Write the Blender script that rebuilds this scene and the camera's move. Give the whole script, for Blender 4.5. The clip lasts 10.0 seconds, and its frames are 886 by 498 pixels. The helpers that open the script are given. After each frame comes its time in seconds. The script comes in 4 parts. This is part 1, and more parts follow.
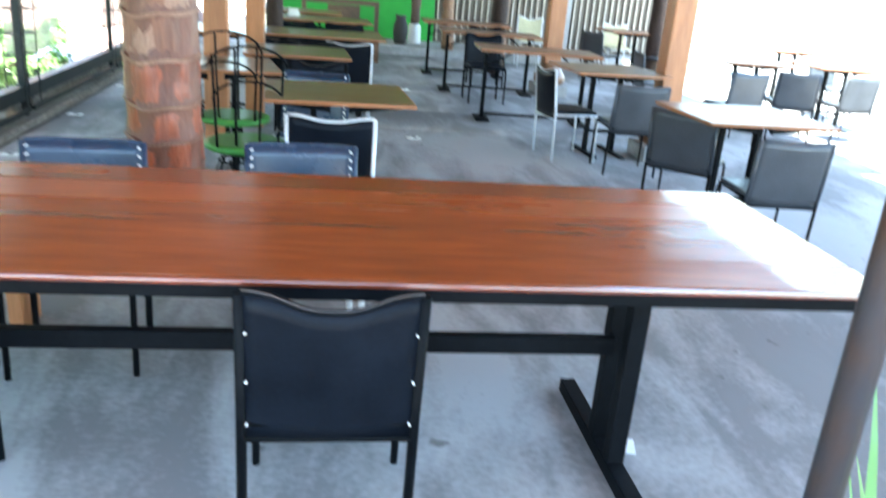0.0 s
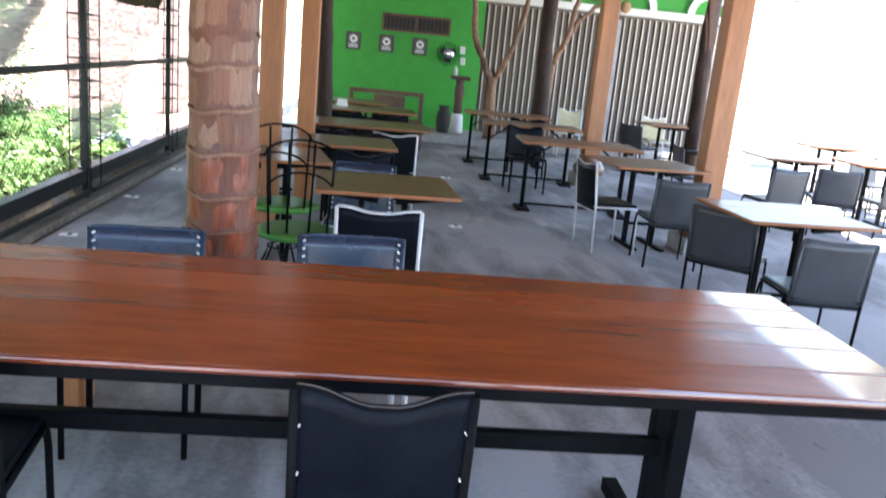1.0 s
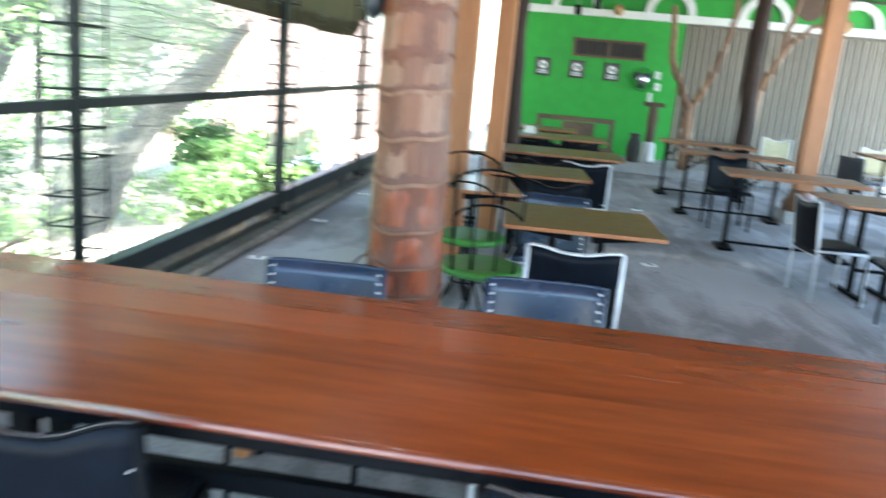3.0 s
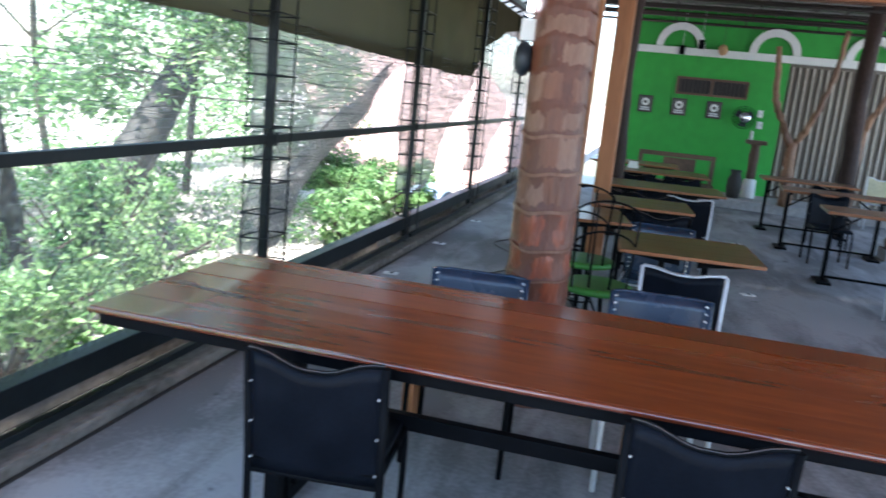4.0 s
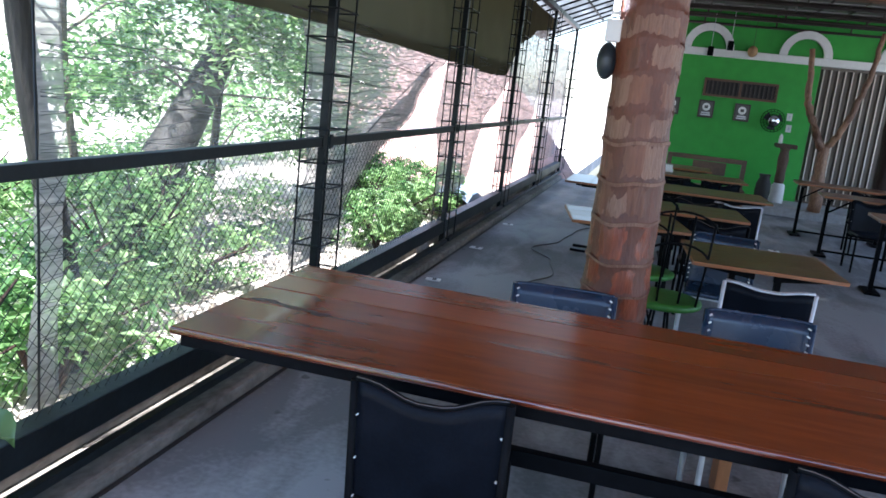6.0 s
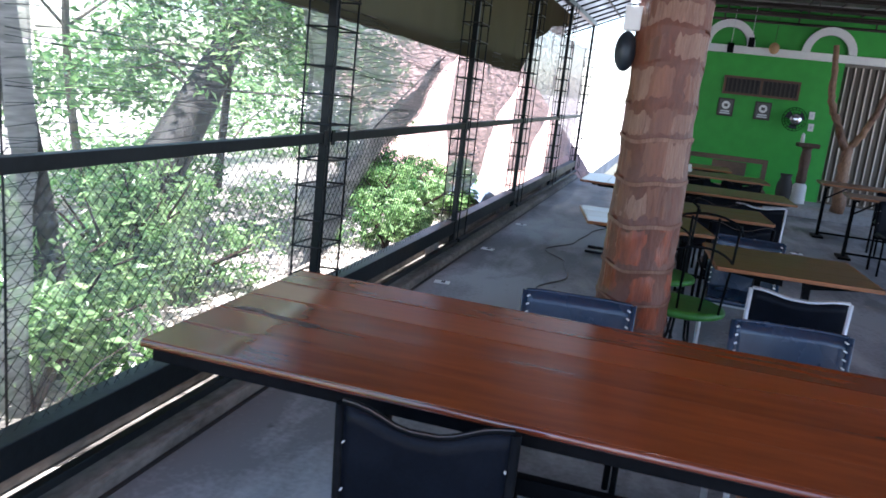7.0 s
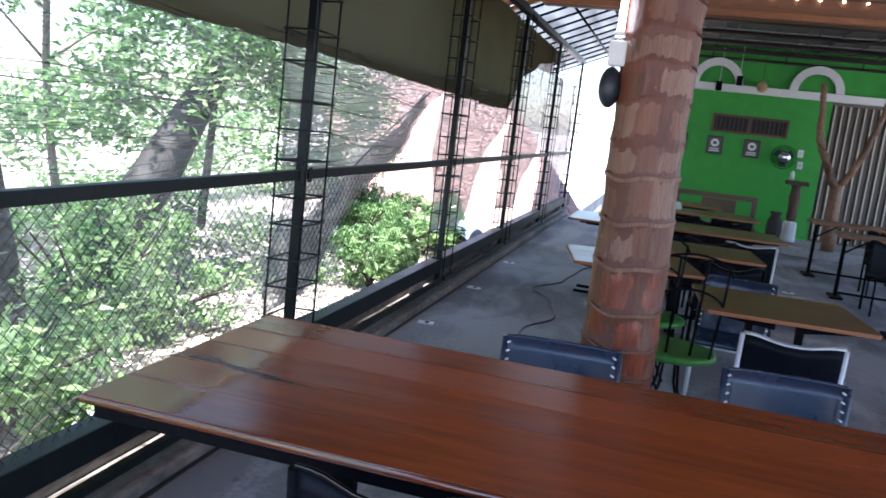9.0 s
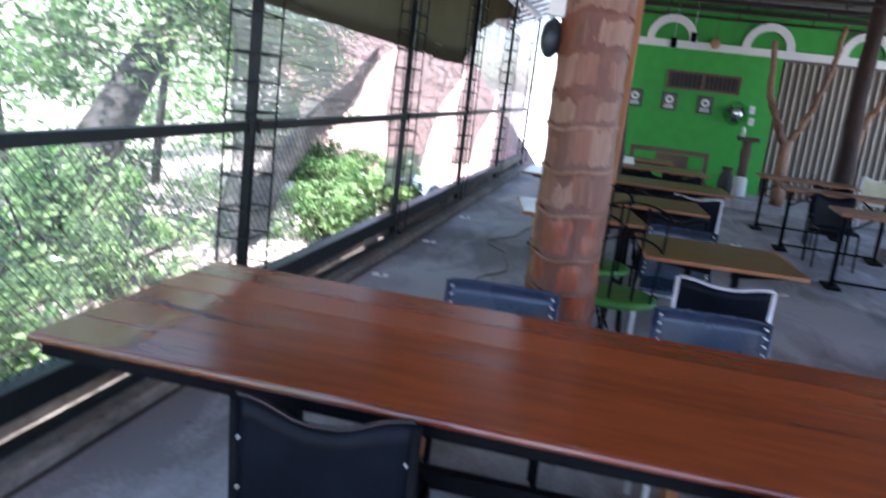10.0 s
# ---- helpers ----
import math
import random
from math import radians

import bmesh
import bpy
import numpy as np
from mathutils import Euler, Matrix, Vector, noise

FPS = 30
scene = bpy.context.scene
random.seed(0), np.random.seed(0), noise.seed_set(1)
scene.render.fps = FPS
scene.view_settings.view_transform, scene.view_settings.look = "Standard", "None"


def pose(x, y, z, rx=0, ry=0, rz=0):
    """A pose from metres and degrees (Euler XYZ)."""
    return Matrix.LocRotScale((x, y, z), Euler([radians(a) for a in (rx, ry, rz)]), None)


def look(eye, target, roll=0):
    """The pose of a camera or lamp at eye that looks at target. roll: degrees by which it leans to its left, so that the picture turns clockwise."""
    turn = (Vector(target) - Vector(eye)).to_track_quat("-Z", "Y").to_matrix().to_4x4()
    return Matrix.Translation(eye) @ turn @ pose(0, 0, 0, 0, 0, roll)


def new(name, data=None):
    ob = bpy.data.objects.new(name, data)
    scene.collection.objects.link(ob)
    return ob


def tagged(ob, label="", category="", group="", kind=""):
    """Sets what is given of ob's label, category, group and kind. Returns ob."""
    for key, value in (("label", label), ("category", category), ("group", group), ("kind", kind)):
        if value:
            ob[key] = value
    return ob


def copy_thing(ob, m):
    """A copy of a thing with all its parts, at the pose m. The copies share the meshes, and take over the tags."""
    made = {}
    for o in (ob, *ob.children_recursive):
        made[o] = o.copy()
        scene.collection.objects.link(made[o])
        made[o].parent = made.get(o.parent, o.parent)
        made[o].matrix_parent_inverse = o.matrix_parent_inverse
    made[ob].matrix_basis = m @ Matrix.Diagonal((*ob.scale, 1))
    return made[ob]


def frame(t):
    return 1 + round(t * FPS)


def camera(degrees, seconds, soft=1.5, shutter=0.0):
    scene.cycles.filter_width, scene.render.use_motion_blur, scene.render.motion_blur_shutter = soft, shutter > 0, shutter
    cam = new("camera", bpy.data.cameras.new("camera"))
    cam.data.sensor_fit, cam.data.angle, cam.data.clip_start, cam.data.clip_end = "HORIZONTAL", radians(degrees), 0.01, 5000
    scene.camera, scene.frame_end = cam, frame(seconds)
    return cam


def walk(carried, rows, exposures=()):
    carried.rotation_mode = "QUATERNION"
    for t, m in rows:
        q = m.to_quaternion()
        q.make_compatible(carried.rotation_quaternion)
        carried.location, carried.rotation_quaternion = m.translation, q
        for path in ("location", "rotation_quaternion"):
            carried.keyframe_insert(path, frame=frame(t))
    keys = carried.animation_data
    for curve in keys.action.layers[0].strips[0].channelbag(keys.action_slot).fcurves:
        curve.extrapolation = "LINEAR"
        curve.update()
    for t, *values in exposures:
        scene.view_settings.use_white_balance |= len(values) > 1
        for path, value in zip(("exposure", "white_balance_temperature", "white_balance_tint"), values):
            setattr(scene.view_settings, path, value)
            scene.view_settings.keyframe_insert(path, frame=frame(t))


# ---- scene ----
cam = camera(58.5, 10.0, soft=1.6, shutter=0.9)
# seconds, eye x y z, yaw, pitch, roll
PATH = [
    (0, -0.0132, -0.0988, 1.4654, -9.059, -19.525, 4.897),
    (0.5, -0.0546, -0.1384, 1.5093, -7.071, -16.216, 5.301),
    (1, -0.0628, -0.1530, 1.5232, -5.842, -13.802, 5.483),
    (1.5, -0.0638, -0.1499, 1.5280, -5.127, -11.593, 5.783),
    (2, -0.0710, -0.1483, 1.5321, -3.390, -11.345, 5.137),
    (2.5, -0.0756, 0.3497, 1.4926, -0.040, -13.280, 4.757),
    (3, -0.1438, 0.2483, 1.4951, 7.358, -13.126, 5.058),
    (3.2, -0.1616, 0.0305, 1.5094, 9.336, -12.284, 5.300),
    (4.3, -0.2718, -0.4942, 1.5670, 16.017, -11.800, 6.611),
    (4.5, -0.2999, -0.4829, 1.5629, 17.190, -12.493, 7.169),
    (5, -0.4732, -0.3563, 1.5607, 17.261, -11.898, 5.985),
    (5.5, -0.5881, -0.3431, 1.5464, 15.168, -12.568, 6.215),
    (6, -0.6237, -0.3440, 1.5496, 14.302, -11.781, 6.322),
    (7.5, -0.6492, 0.0287, 1.5151, 15.754, -12.038, 6.452),
    (8, -0.6458, 0.0854, 1.5204, 15.521, -10.771, 6.488),
    (8.5, -0.6537, 0.2004, 1.5133, 15.987, -10.261, 6.372),
    (9, -0.6346, 0.0712, 1.5276, 15.074, -9.365, 6.641),
    (9.5, -0.6058, 0.0536, 1.5179, 14.217, -9.700, 6.050),
    (10, -0.5387, -0.0045, 1.5028, 11.987, -11.971, 6.825),
]
EXPO = 2.0
walk(cam, [(t, pose(x, y, z, 90 + pitch, 0, yaw) @ pose(0, 0, 0, 0, 0, roll)) for t, x, y, z, yaw, pitch, roll in PATH],
     exposures=[(0.0, EXPO + 1.92, 6250, -3), (0.5, EXPO + 1.52, 6450, 4), (1.0, EXPO + 1.22, 6650, 11), (2.0, EXPO + 1.16, 6700, 11), (2.5, EXPO + 1.38, 6650, -3),
                (3.0, EXPO + 1.66, 6300, -2), (4.3, EXPO + 0.44, 5850, 9), (5.5, EXPO + 0.3, 5850, 10), (7.3, EXPO + 0.28, 5850, 15), (9.0, EXPO + 0.32, 5950, 16), (10.0, EXPO + 0.54, 5850, 17)])

# ---- world and sun ----
world = bpy.data.worlds.new("sky")
scene.world = world
world.use_nodes = True
wn = world.node_tree.nodes
sky = wn.new("ShaderNodeTexSky")
sky.sky_type = 'NISHITA'
sky.sun_disc = False
sky.sun_elevation = radians(74)
sky.sun_rotation = radians(190)
wn["Background"].inputs[1].default_value = 0.15
world.node_tree.links.new(sky.outputs[0], wn["Background"].inputs[0])
sun_data = bpy.data.lights.new("sun", 'SUN')
sun_data.energy = 5.0
sun_data.angle = radians(0.5)
sun_data.color = (1.0, 0.96, 0.9)
sun = new("sun", sun_data)
sun.matrix_world = look((-0.97, -2.6, 9.6), (0, 0, 0))


# ---- materials ----
def mat(name, base, rough=0.6, metal=0.0, scale=8.0, amount=0.25, bump=0.15, stretch=(1, 1, 1), second=None, coat=0.0, spec=0.5):
    """A surface with coarse stains and fine grain over a base colour."""
    m = bpy.data.materials.new(name)
    m.use_nodes = True
    n, l = m.node_tree.nodes, m.node_tree.links
    b = n["Principled BSDF"]
    tc, mp, oi = n.new("ShaderNodeTexCoord"), n.new("ShaderNodeMapping"), n.new("ShaderNodeObjectInfo")
    mp.inputs["Scale"].default_value = stretch
    add = n.new("ShaderNodeVectorMath")
    add.operation = 'ADD'
    sc = n.new("ShaderNodeVectorMath")
    sc.operation = 'SCALE'
    sc.inputs[0].default_value = (7.3, 5.1, 3.7)
    l.new(oi.outputs["Random"], sc.inputs["Scale"])
    l.new(tc.outputs["Object"], add.inputs[0])
    l.new(sc.outputs[0], add.inputs[1])
    l.new(add.outputs[0], mp.inputs["Vector"])
    big, fine = n.new("ShaderNodeTexNoise"), n.new("ShaderNodeTexNoise")
    big.inputs["Scale"].default_value, big.inputs["Detail"].default_value = scale * 0.25, 4
    fine.inputs["Scale"].default_value, fine.inputs["Detail"].default_value = scale * 3, 6
    l.new(mp.outputs[0], big.inputs["Vector"])
    l.new(mp.outputs[0], fine.inputs["Vector"])
    mixn = n.new("ShaderNodeMath")
    mixn.operation = 'MULTIPLY_ADD'
    mixn.inputs[1].default_value = 0.6
    half = n.new("ShaderNodeMath")
    half.operation = 'MULTIPLY'
    half.inputs[1].default_value = 0.4
    l.new(big.outputs["Fac"], mixn.inputs[0])
    l.new(fine.outputs["Fac"], half.inputs[0])
    l.new(half.outputs[0], mixn.inputs[2])
    ramp = n.new("ShaderNodeValToRGB")
    dark = second if second else tuple(c * (1 - amount) for c in base)
    light = base if second else tuple(min(1, c * (1 + amount)) for c in base)
    ramp.color_ramp.elements[0].position, ramp.color_ramp.elements[1].position = 0.36, 0.64
    ramp.color_ramp.elements[0].color, ramp.color_ramp.elements[1].color = (*dark, 1), (*light, 1)
    l.new(mixn.outputs[0], ramp.inputs[0])
    l.new(ramp.outputs[0], b.inputs["Base Color"])
    rr = n.new("ShaderNodeMapRange")
    rr.inputs["To Min"].default_value, rr.inputs["To Max"].default_value = max(0.03, rough - 0.1), min(1, rough + 0.12)
    l.new(big.outputs["Fac"], rr.inputs["Value"])
    l.new(rr.outputs[0], b.inputs["Roughness"])
    b.inputs["Metallic"].default_value = metal
    b.inputs["Coat Weight"].default_value = coat
    b.inputs["Coat Roughness"].default_value = 0.12
    b.inputs["Specular IOR Level"].default_value = spec
    if bump:
        bp = n.new("ShaderNodeBump")
        bp.inputs["Strength"].default_value, bp.inputs["Distance"].default_value = bump, 0.01
        l.new(fine.outputs["Fac"], bp.inputs["Height"])
        l.new(bp.outputs[0], b.inputs["Normal"])
    return m


def trowelled(name, light, dark, rough=0.4):
    """Trowelled concrete: wide cloudy stains, drawn-out swirls, small dark specks and polished patches."""
    m = bpy.data.materials.new(name)
    m.use_nodes = True
    n, l = m.node_tree.nodes, m.node_tree.links
    b = n["Principled BSDF"]
    tc, warp = n.new("ShaderNodeTexCoord"), n.new("ShaderNodeMapping")
    warp.inputs["Scale"].default_value, warp.inputs["Rotation"].default_value = (1.0, 0.35, 1.0), (0, 0, 0.5)
    l.new(tc.outputs["Object"], warp.inputs[0])

    def cloud(scale, detail, vec, distortion=0.0):
        t = n.new("ShaderNodeTexNoise")
        t.inputs["Scale"].default_value, t.inputs["Detail"].default_value = scale, detail
        t.inputs["Distortion"].default_value = distortion
        l.new(vec, t.inputs["Vector"])
        return t.outputs["Fac"]

    wide, swirl, fine, speck = (cloud(0.55, 6, tc.outputs["Object"]), cloud(3.2, 6, warp.outputs[0], 1.0),
                                cloud(38.0, 3, tc.outputs["Object"]), cloud(9.0, 2, tc.outputs["Object"]))

    def mix(a, ka, c, kc):
        k1, k2 = n.new("ShaderNodeMath"), n.new("ShaderNodeMath")
        k1.operation, k2.operation = 'MULTIPLY', 'MULTIPLY_ADD'
        k1.inputs[1].default_value, k2.inputs[1].default_value = ka, kc
        l.new(a, k1.inputs[0])
        l.new(c, k2.inputs[0])
        l.new(k1.outputs[0], k2.inputs[2])
        return k2.outputs[0]

    v = mix(mix(wide, 0.5, swirl, 0.38), 1.0, fine, 0.12)
    ramp = n.new("ShaderNodeValToRGB")
    ramp.color_ramp.elements[0].position, ramp.color_ramp.elements[1].position = 0.44, 0.56
    ramp.color_ramp.elements[0].color, ramp.color_ramp.elements[1].color = (*dark, 1), (*light, 1)
    l.new(v, ramp.inputs[0])
    dots, blend = n.new("ShaderNodeMapRange"), n.new("ShaderNodeMix")
    dots.inputs["From Min"].default_value, dots.inputs["From Max"].default_value = 0.7, 0.76
    dots.inputs["To Max"].default_value = 0.6
    l.new(speck, dots.inputs["Value"])
    blend.data_type = 'RGBA'
    l.new(dots.outputs[0], blend.inputs["Factor"])
    l.new(ramp.outputs[0], blend.inputs["A"])
    blend.inputs["B"].default_value = (0.06, 0.055, 0.05, 1)
    l.new(blend.outputs["Result"], b.inputs["Base Color"])
    rr = n.new("ShaderNodeMapRange")
    rr.inputs["From Min"].default_value, rr.inputs["From Max"].default_value = 0.35, 0.65
    rr.inputs["To Min"].default_value, rr.inputs["To Max"].default_value = rough - 0.1, rough + 0.2
    l.new(swirl, rr.inputs["Value"])
    l.new(rr.outputs[0], b.inputs["Roughness"])
    b.inputs["Specular IOR Level"].default_value = 0.15
    bp = n.new("ShaderNodeBump")
    bp.inputs["Strength"].default_value, bp.inputs["Distance"].default_value = 0.06, 0.01
    l.new(fine, bp.inputs["Height"])
    l.new(bp.outputs[0], b.inputs["Normal"])
    return m


def see_through(name, base, cover, scale=60.0):
    """Thin cloth or net: part of the light passes straight, part is scattered."""
    m = bpy.data.materials.new(name)
    m.use_nodes = True
    n, l = m.node_tree.nodes, m.node_tree.links
    out = n["Material Output"]
    n.remove(n["Principled BSDF"])
    tr, tl, df = n.new("ShaderNodeBsdfTransparent"), n.new("ShaderNodeBsdfTranslucent"), n.new("ShaderNodeBsdfDiffuse")
    tl.inputs[0].default_value = df.inputs[0].default_value = (*base, 1)
    m1, m2 = n.new("ShaderNodeMixShader"), n.new("ShaderNodeMixShader")
    l.new(df.outputs[0], m1.inputs[1])
    l.new(tl.outputs[0], m1.inputs[2])
    tc, mp, ns, mr = n.new("ShaderNodeTexCoord"), n.new("ShaderNodeMapping"), n.new("ShaderNodeTexNoise"), n.new("ShaderNodeMapRange")
    mp.inputs["Scale"].default_value = (1, 0.12, 1)
    ns.inputs["Scale"].default_value, ns.inputs["Detail"].default_value = scale, 3
    l.new(tc.outputs["Object"], mp.inputs[0])
    l.new(mp.outputs[0], ns.inputs["Vector"])
    l.new(ns.outputs["Fac"], mr.inputs["Value"])
    mr.inputs["From Min"].default_value, mr.inputs["From Max"].default_value = 0.3, 0.7
    mr.inputs["To Min"].default_value, mr.inputs["To Max"].default_value = max(0, cover - 0.22 * (cover < 0.99)), min(1, cover + 0.22)
    l.new(mr.outputs[0], m2.inputs[0])
    l.new(tr.outputs[0], m2.inputs[1])
    l.new(m1.outputs[0], m2.inputs[2])
    l.new(m2.outputs[0], out.inputs[0])
    return m


def leaf_mat(name, a, b_):
    m = bpy.data.materials.new(name)
    m.use_nodes = True
    n, l = m.node_tree.nodes, m.node_tree.links
    b = n["Principled BSDF"]
    geo, ramp = n.new("ShaderNodeNewGeometry"), n.new("ShaderNodeValToRGB")
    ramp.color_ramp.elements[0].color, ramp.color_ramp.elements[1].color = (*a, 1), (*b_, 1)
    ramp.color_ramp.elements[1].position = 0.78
    # the pale top stop puts sun glare into the leaf colour
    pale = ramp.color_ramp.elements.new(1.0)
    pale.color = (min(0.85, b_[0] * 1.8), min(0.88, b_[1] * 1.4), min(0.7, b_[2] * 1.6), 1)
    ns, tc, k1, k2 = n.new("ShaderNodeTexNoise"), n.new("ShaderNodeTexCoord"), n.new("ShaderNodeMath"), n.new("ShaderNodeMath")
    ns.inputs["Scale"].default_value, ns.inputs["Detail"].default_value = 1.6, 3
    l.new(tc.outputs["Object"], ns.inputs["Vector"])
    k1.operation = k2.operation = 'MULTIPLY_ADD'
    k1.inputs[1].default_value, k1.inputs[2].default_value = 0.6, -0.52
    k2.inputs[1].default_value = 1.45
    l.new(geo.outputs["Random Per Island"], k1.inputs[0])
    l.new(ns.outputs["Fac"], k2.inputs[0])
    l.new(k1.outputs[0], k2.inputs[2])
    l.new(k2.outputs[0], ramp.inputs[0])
    l.new(ramp.outputs[0], b.inputs["Base Color"])
    b.inputs["Roughness"].default_value = 0.24
    tl, mx = n.new("ShaderNodeBsdfTranslucent"), n.new("ShaderNodeMixShader")
    l.new(ramp.outputs[0], tl.inputs[0])
    mx.inputs[0].default_value = 0.5
    l.new(b.outputs[0], mx.inputs[1])
    l.new(tl.outputs[0], mx.inputs[2])
    l.new(mx.outputs[0], n["Material Output"].inputs[0])
    return m


def glow(name, colour, strength):
    m = bpy.data.materials.new(name)
    m.use_nodes = True
    b = m.node_tree.nodes["Principled BSDF"]
    b.inputs["Base Color"].default_value = b.inputs["Emission Color"].default_value = (*colour, 1)
    b.inputs["Emission Strength"].default_value = strength
    return m


M_CONC = trowelled("concrete", (0.345, 0.338, 0.335), (0.17, 0.164, 0.162), 0.75)
M_KERB = mat("kerb_stone", (0.3, 0.265, 0.235), 0.85, 0, 9.0, 0.45, 0.6, (1, 0.5, 1), (0.1, 0.085, 0.07))
M_PLAST = mat("plaster", (0.6, 0.58, 0.54), 0.8, 0, 3.0, 0.1, 0.2)
M_GREEN = mat("green_paint", (0.04, 0.34, 0.04), 0.6, 0, 2.0, 0.12, 0.1)
M_WHITE = mat("white_paint", (0.78, 0.78, 0.75), 0.5, 0, 5.0, 0.06, 0.05)
M_TABLE = mat("red_varnish_wood", (0.3, 0.062, 0.012), 0.24, 0, 4.0, 0.3, 0.005, (0.3, 1.8, 3), (0.145, 0.028, 0.0065), coat=0.12, spec=0.32)
M_OLIVE = mat("olive_wood", (0.185, 0.11, 0.034), 0.36, 0, 6.0, 0.3, 0.04, (0.6, 2.4, 5), (0.1, 0.056, 0.018), coat=0.05, spec=0.35)
M_DARKTOP = mat("dark_wood", (0.22, 0.105, 0.05), 0.35, 0, 6.0, 0.3, 0.05, (0.6, 5, 5), (0.11, 0.05, 0.025), coat=0.1)
M_EDGE = mat("orange_wood_edge", (0.27, 0.10, 0.034), 0.4, 0, 6.0, 0.25, 0.1, (0.6, 5, 5))
M_POST = mat("post_wood", (0.45, 0.19, 0.075), 0.5, 0, 4.0, 0.2, 0.2, (5, 5, 0.5), (0.29, 0.115, 0.045))
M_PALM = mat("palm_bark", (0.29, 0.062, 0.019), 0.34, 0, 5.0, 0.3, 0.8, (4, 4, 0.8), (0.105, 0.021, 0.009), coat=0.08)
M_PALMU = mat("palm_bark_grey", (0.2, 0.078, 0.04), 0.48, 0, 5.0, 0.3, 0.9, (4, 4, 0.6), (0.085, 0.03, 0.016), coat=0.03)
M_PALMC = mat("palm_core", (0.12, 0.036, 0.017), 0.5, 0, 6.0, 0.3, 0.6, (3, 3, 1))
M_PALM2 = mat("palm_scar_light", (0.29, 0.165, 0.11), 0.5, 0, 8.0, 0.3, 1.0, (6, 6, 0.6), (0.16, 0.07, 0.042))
M_TRUNK = mat("dark_trunk", (0.034, 0.018, 0.013), 0.62, 0, 8.0, 0.5, 1.0, (2, 2, 0.7), spec=0.25)
M_BRANCH = mat("peeled_branch", (0.34, 0.185, 0.1), 0.5, 0, 8.0, 0.35, 0.6, (2, 2, 0.7), (0.1, 0.045, 0.025))
M_SMOKE = mat("dark_board", (0.02, 0.018, 0.016), 0.6, 0, 8, 0.2, 0.1)
M_BLACK = mat("black_steel", (0.004, 0.0045, 0.0055), 0.5, 0.0, 12.0, 0.4, 0.08, spec=0.05)
M_RUST = mat("rusty_steel", (0.06, 0.068, 0.08), 0.5, 0.3, 5.0, 0.3, 0.3, (1, 1, 1), (0.13, 0.09, 0.07))
M_FENCE = mat("fence_steel", (0.008, 0.011, 0.0125), 0.45, 0.0, 10.0, 0.4, 0.1, spec=0.25)
M_WSTEEL = mat("white_steel", (0.62, 0.63, 0.65), 0.4, 0.2, 10.0, 0.12, 0.05)
M_LEATHG = mat("grey_leather", (0.035, 0.039, 0.047), 0.38, 0, 30.0, 0.2, 0.1)
M_LEATH = mat("black_leather", (0.0045, 0.006, 0.0095), 0.38, 0, 30.0, 0.3, 0.08, spec=0.08)
M_LEATHB = mat("blue_black_leather", (0.013, 0.029, 0.058), 0.26, 0, 18.0, 0.15, 0.015, spec=0.5)
M_LACE = mat("white_lace", (0.72, 0.72, 0.7), 0.6, 0, 10, 0.1, 0)
M_GSEAT = mat("green_seat", (0.05, 0.2, 0.03), 0.45, 0, 8.0, 0.25, 0.1)
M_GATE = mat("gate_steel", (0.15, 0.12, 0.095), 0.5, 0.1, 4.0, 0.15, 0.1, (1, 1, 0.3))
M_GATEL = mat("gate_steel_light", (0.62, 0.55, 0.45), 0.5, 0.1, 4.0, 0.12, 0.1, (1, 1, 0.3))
M_FRAME = mat("dark_frame", (0.045, 0.035, 0.03), 0.5, 0, 8, 0.3, 0.1)
M_BROWN = mat("brown_frame", (0.11, 0.06, 0.035), 0.5, 0, 8, 0.3, 0.1)
M_PAPER = mat("printed_paper", (0.10, 0.095, 0.09), 0.6, 0, 8, 0.2, 0)
M_GROUND = mat("dry_ground", (0.6, 0.53, 0.48), 0.95, 0, 7.0, 0.35, 0.5, (1, 1, 1), (0.3, 0.265, 0.225))
M_YARD = mat("yard_concrete", (0.28, 0.275, 0.268), 0.9, 0, 1.0, 0.12, 0.2)
M_TILE = mat("pale_roof_tile", (0.42, 0.27, 0.235), 0.85, 0, 6, 0.22, 0.4)
M_MORTAR = mat("mortar", (0.25, 0.2, 0.18), 0.95, 0, 6, 0.1, 0.4)
M_ROOFW = mat("roof_plank", (0.36, 0.17, 0.06), 0.6, 0, 5, 0.3, 0.2, (0.5, 5, 5))
M_ROOFD = mat("dark_roof_sheet", (0.11, 0.1, 0.09), 0.6, 0, 3, 0.3, 0.1)
M_BEAM = mat("brown_beam", (0.16, 0.065, 0.028), 0.5, 0, 5, 0.3, 0.2, (0.5, 5, 5))
M_BARK = mat("garden_bark", (0.17, 0.14, 0.11), 0.85, 0, 8.0, 0.4, 0.8, (2, 2, 0.7))
M_VARN = mat("varnished_edge", (0.13, 0.028, 0.012), 0.1, 0, 5.0, 0.3, 0.03, (0.3, 3, 3), coat=1.0)
M_POLE = mat("scuffed_pole", (0.022, 0.03, 0.042), 0.5, 0.0, 7.0, 0.3, 0.2, (1, 1, 0.5), (0.05, 0.028, 0.02), spec=0.25)
# darker bark for the thicker garden trunks
M_DARKBARK = mat("dark_bark", (0.022, 0.019, 0.016), 0.7, 0, 8.0, 0.45, 0.8, (2, 2, 0.7))
# render darkened so that the house wall carries its shadow in the colour
M_HOUSEW = mat("shade_dark_render", (0.17, 0.14, 0.11), 0.9, 0, 4, 0.35, 0.4)
M_STONE = mat("cast_stone", (0.12, 0.075, 0.055), 0.8, 0, 8, 0.3, 0.5)
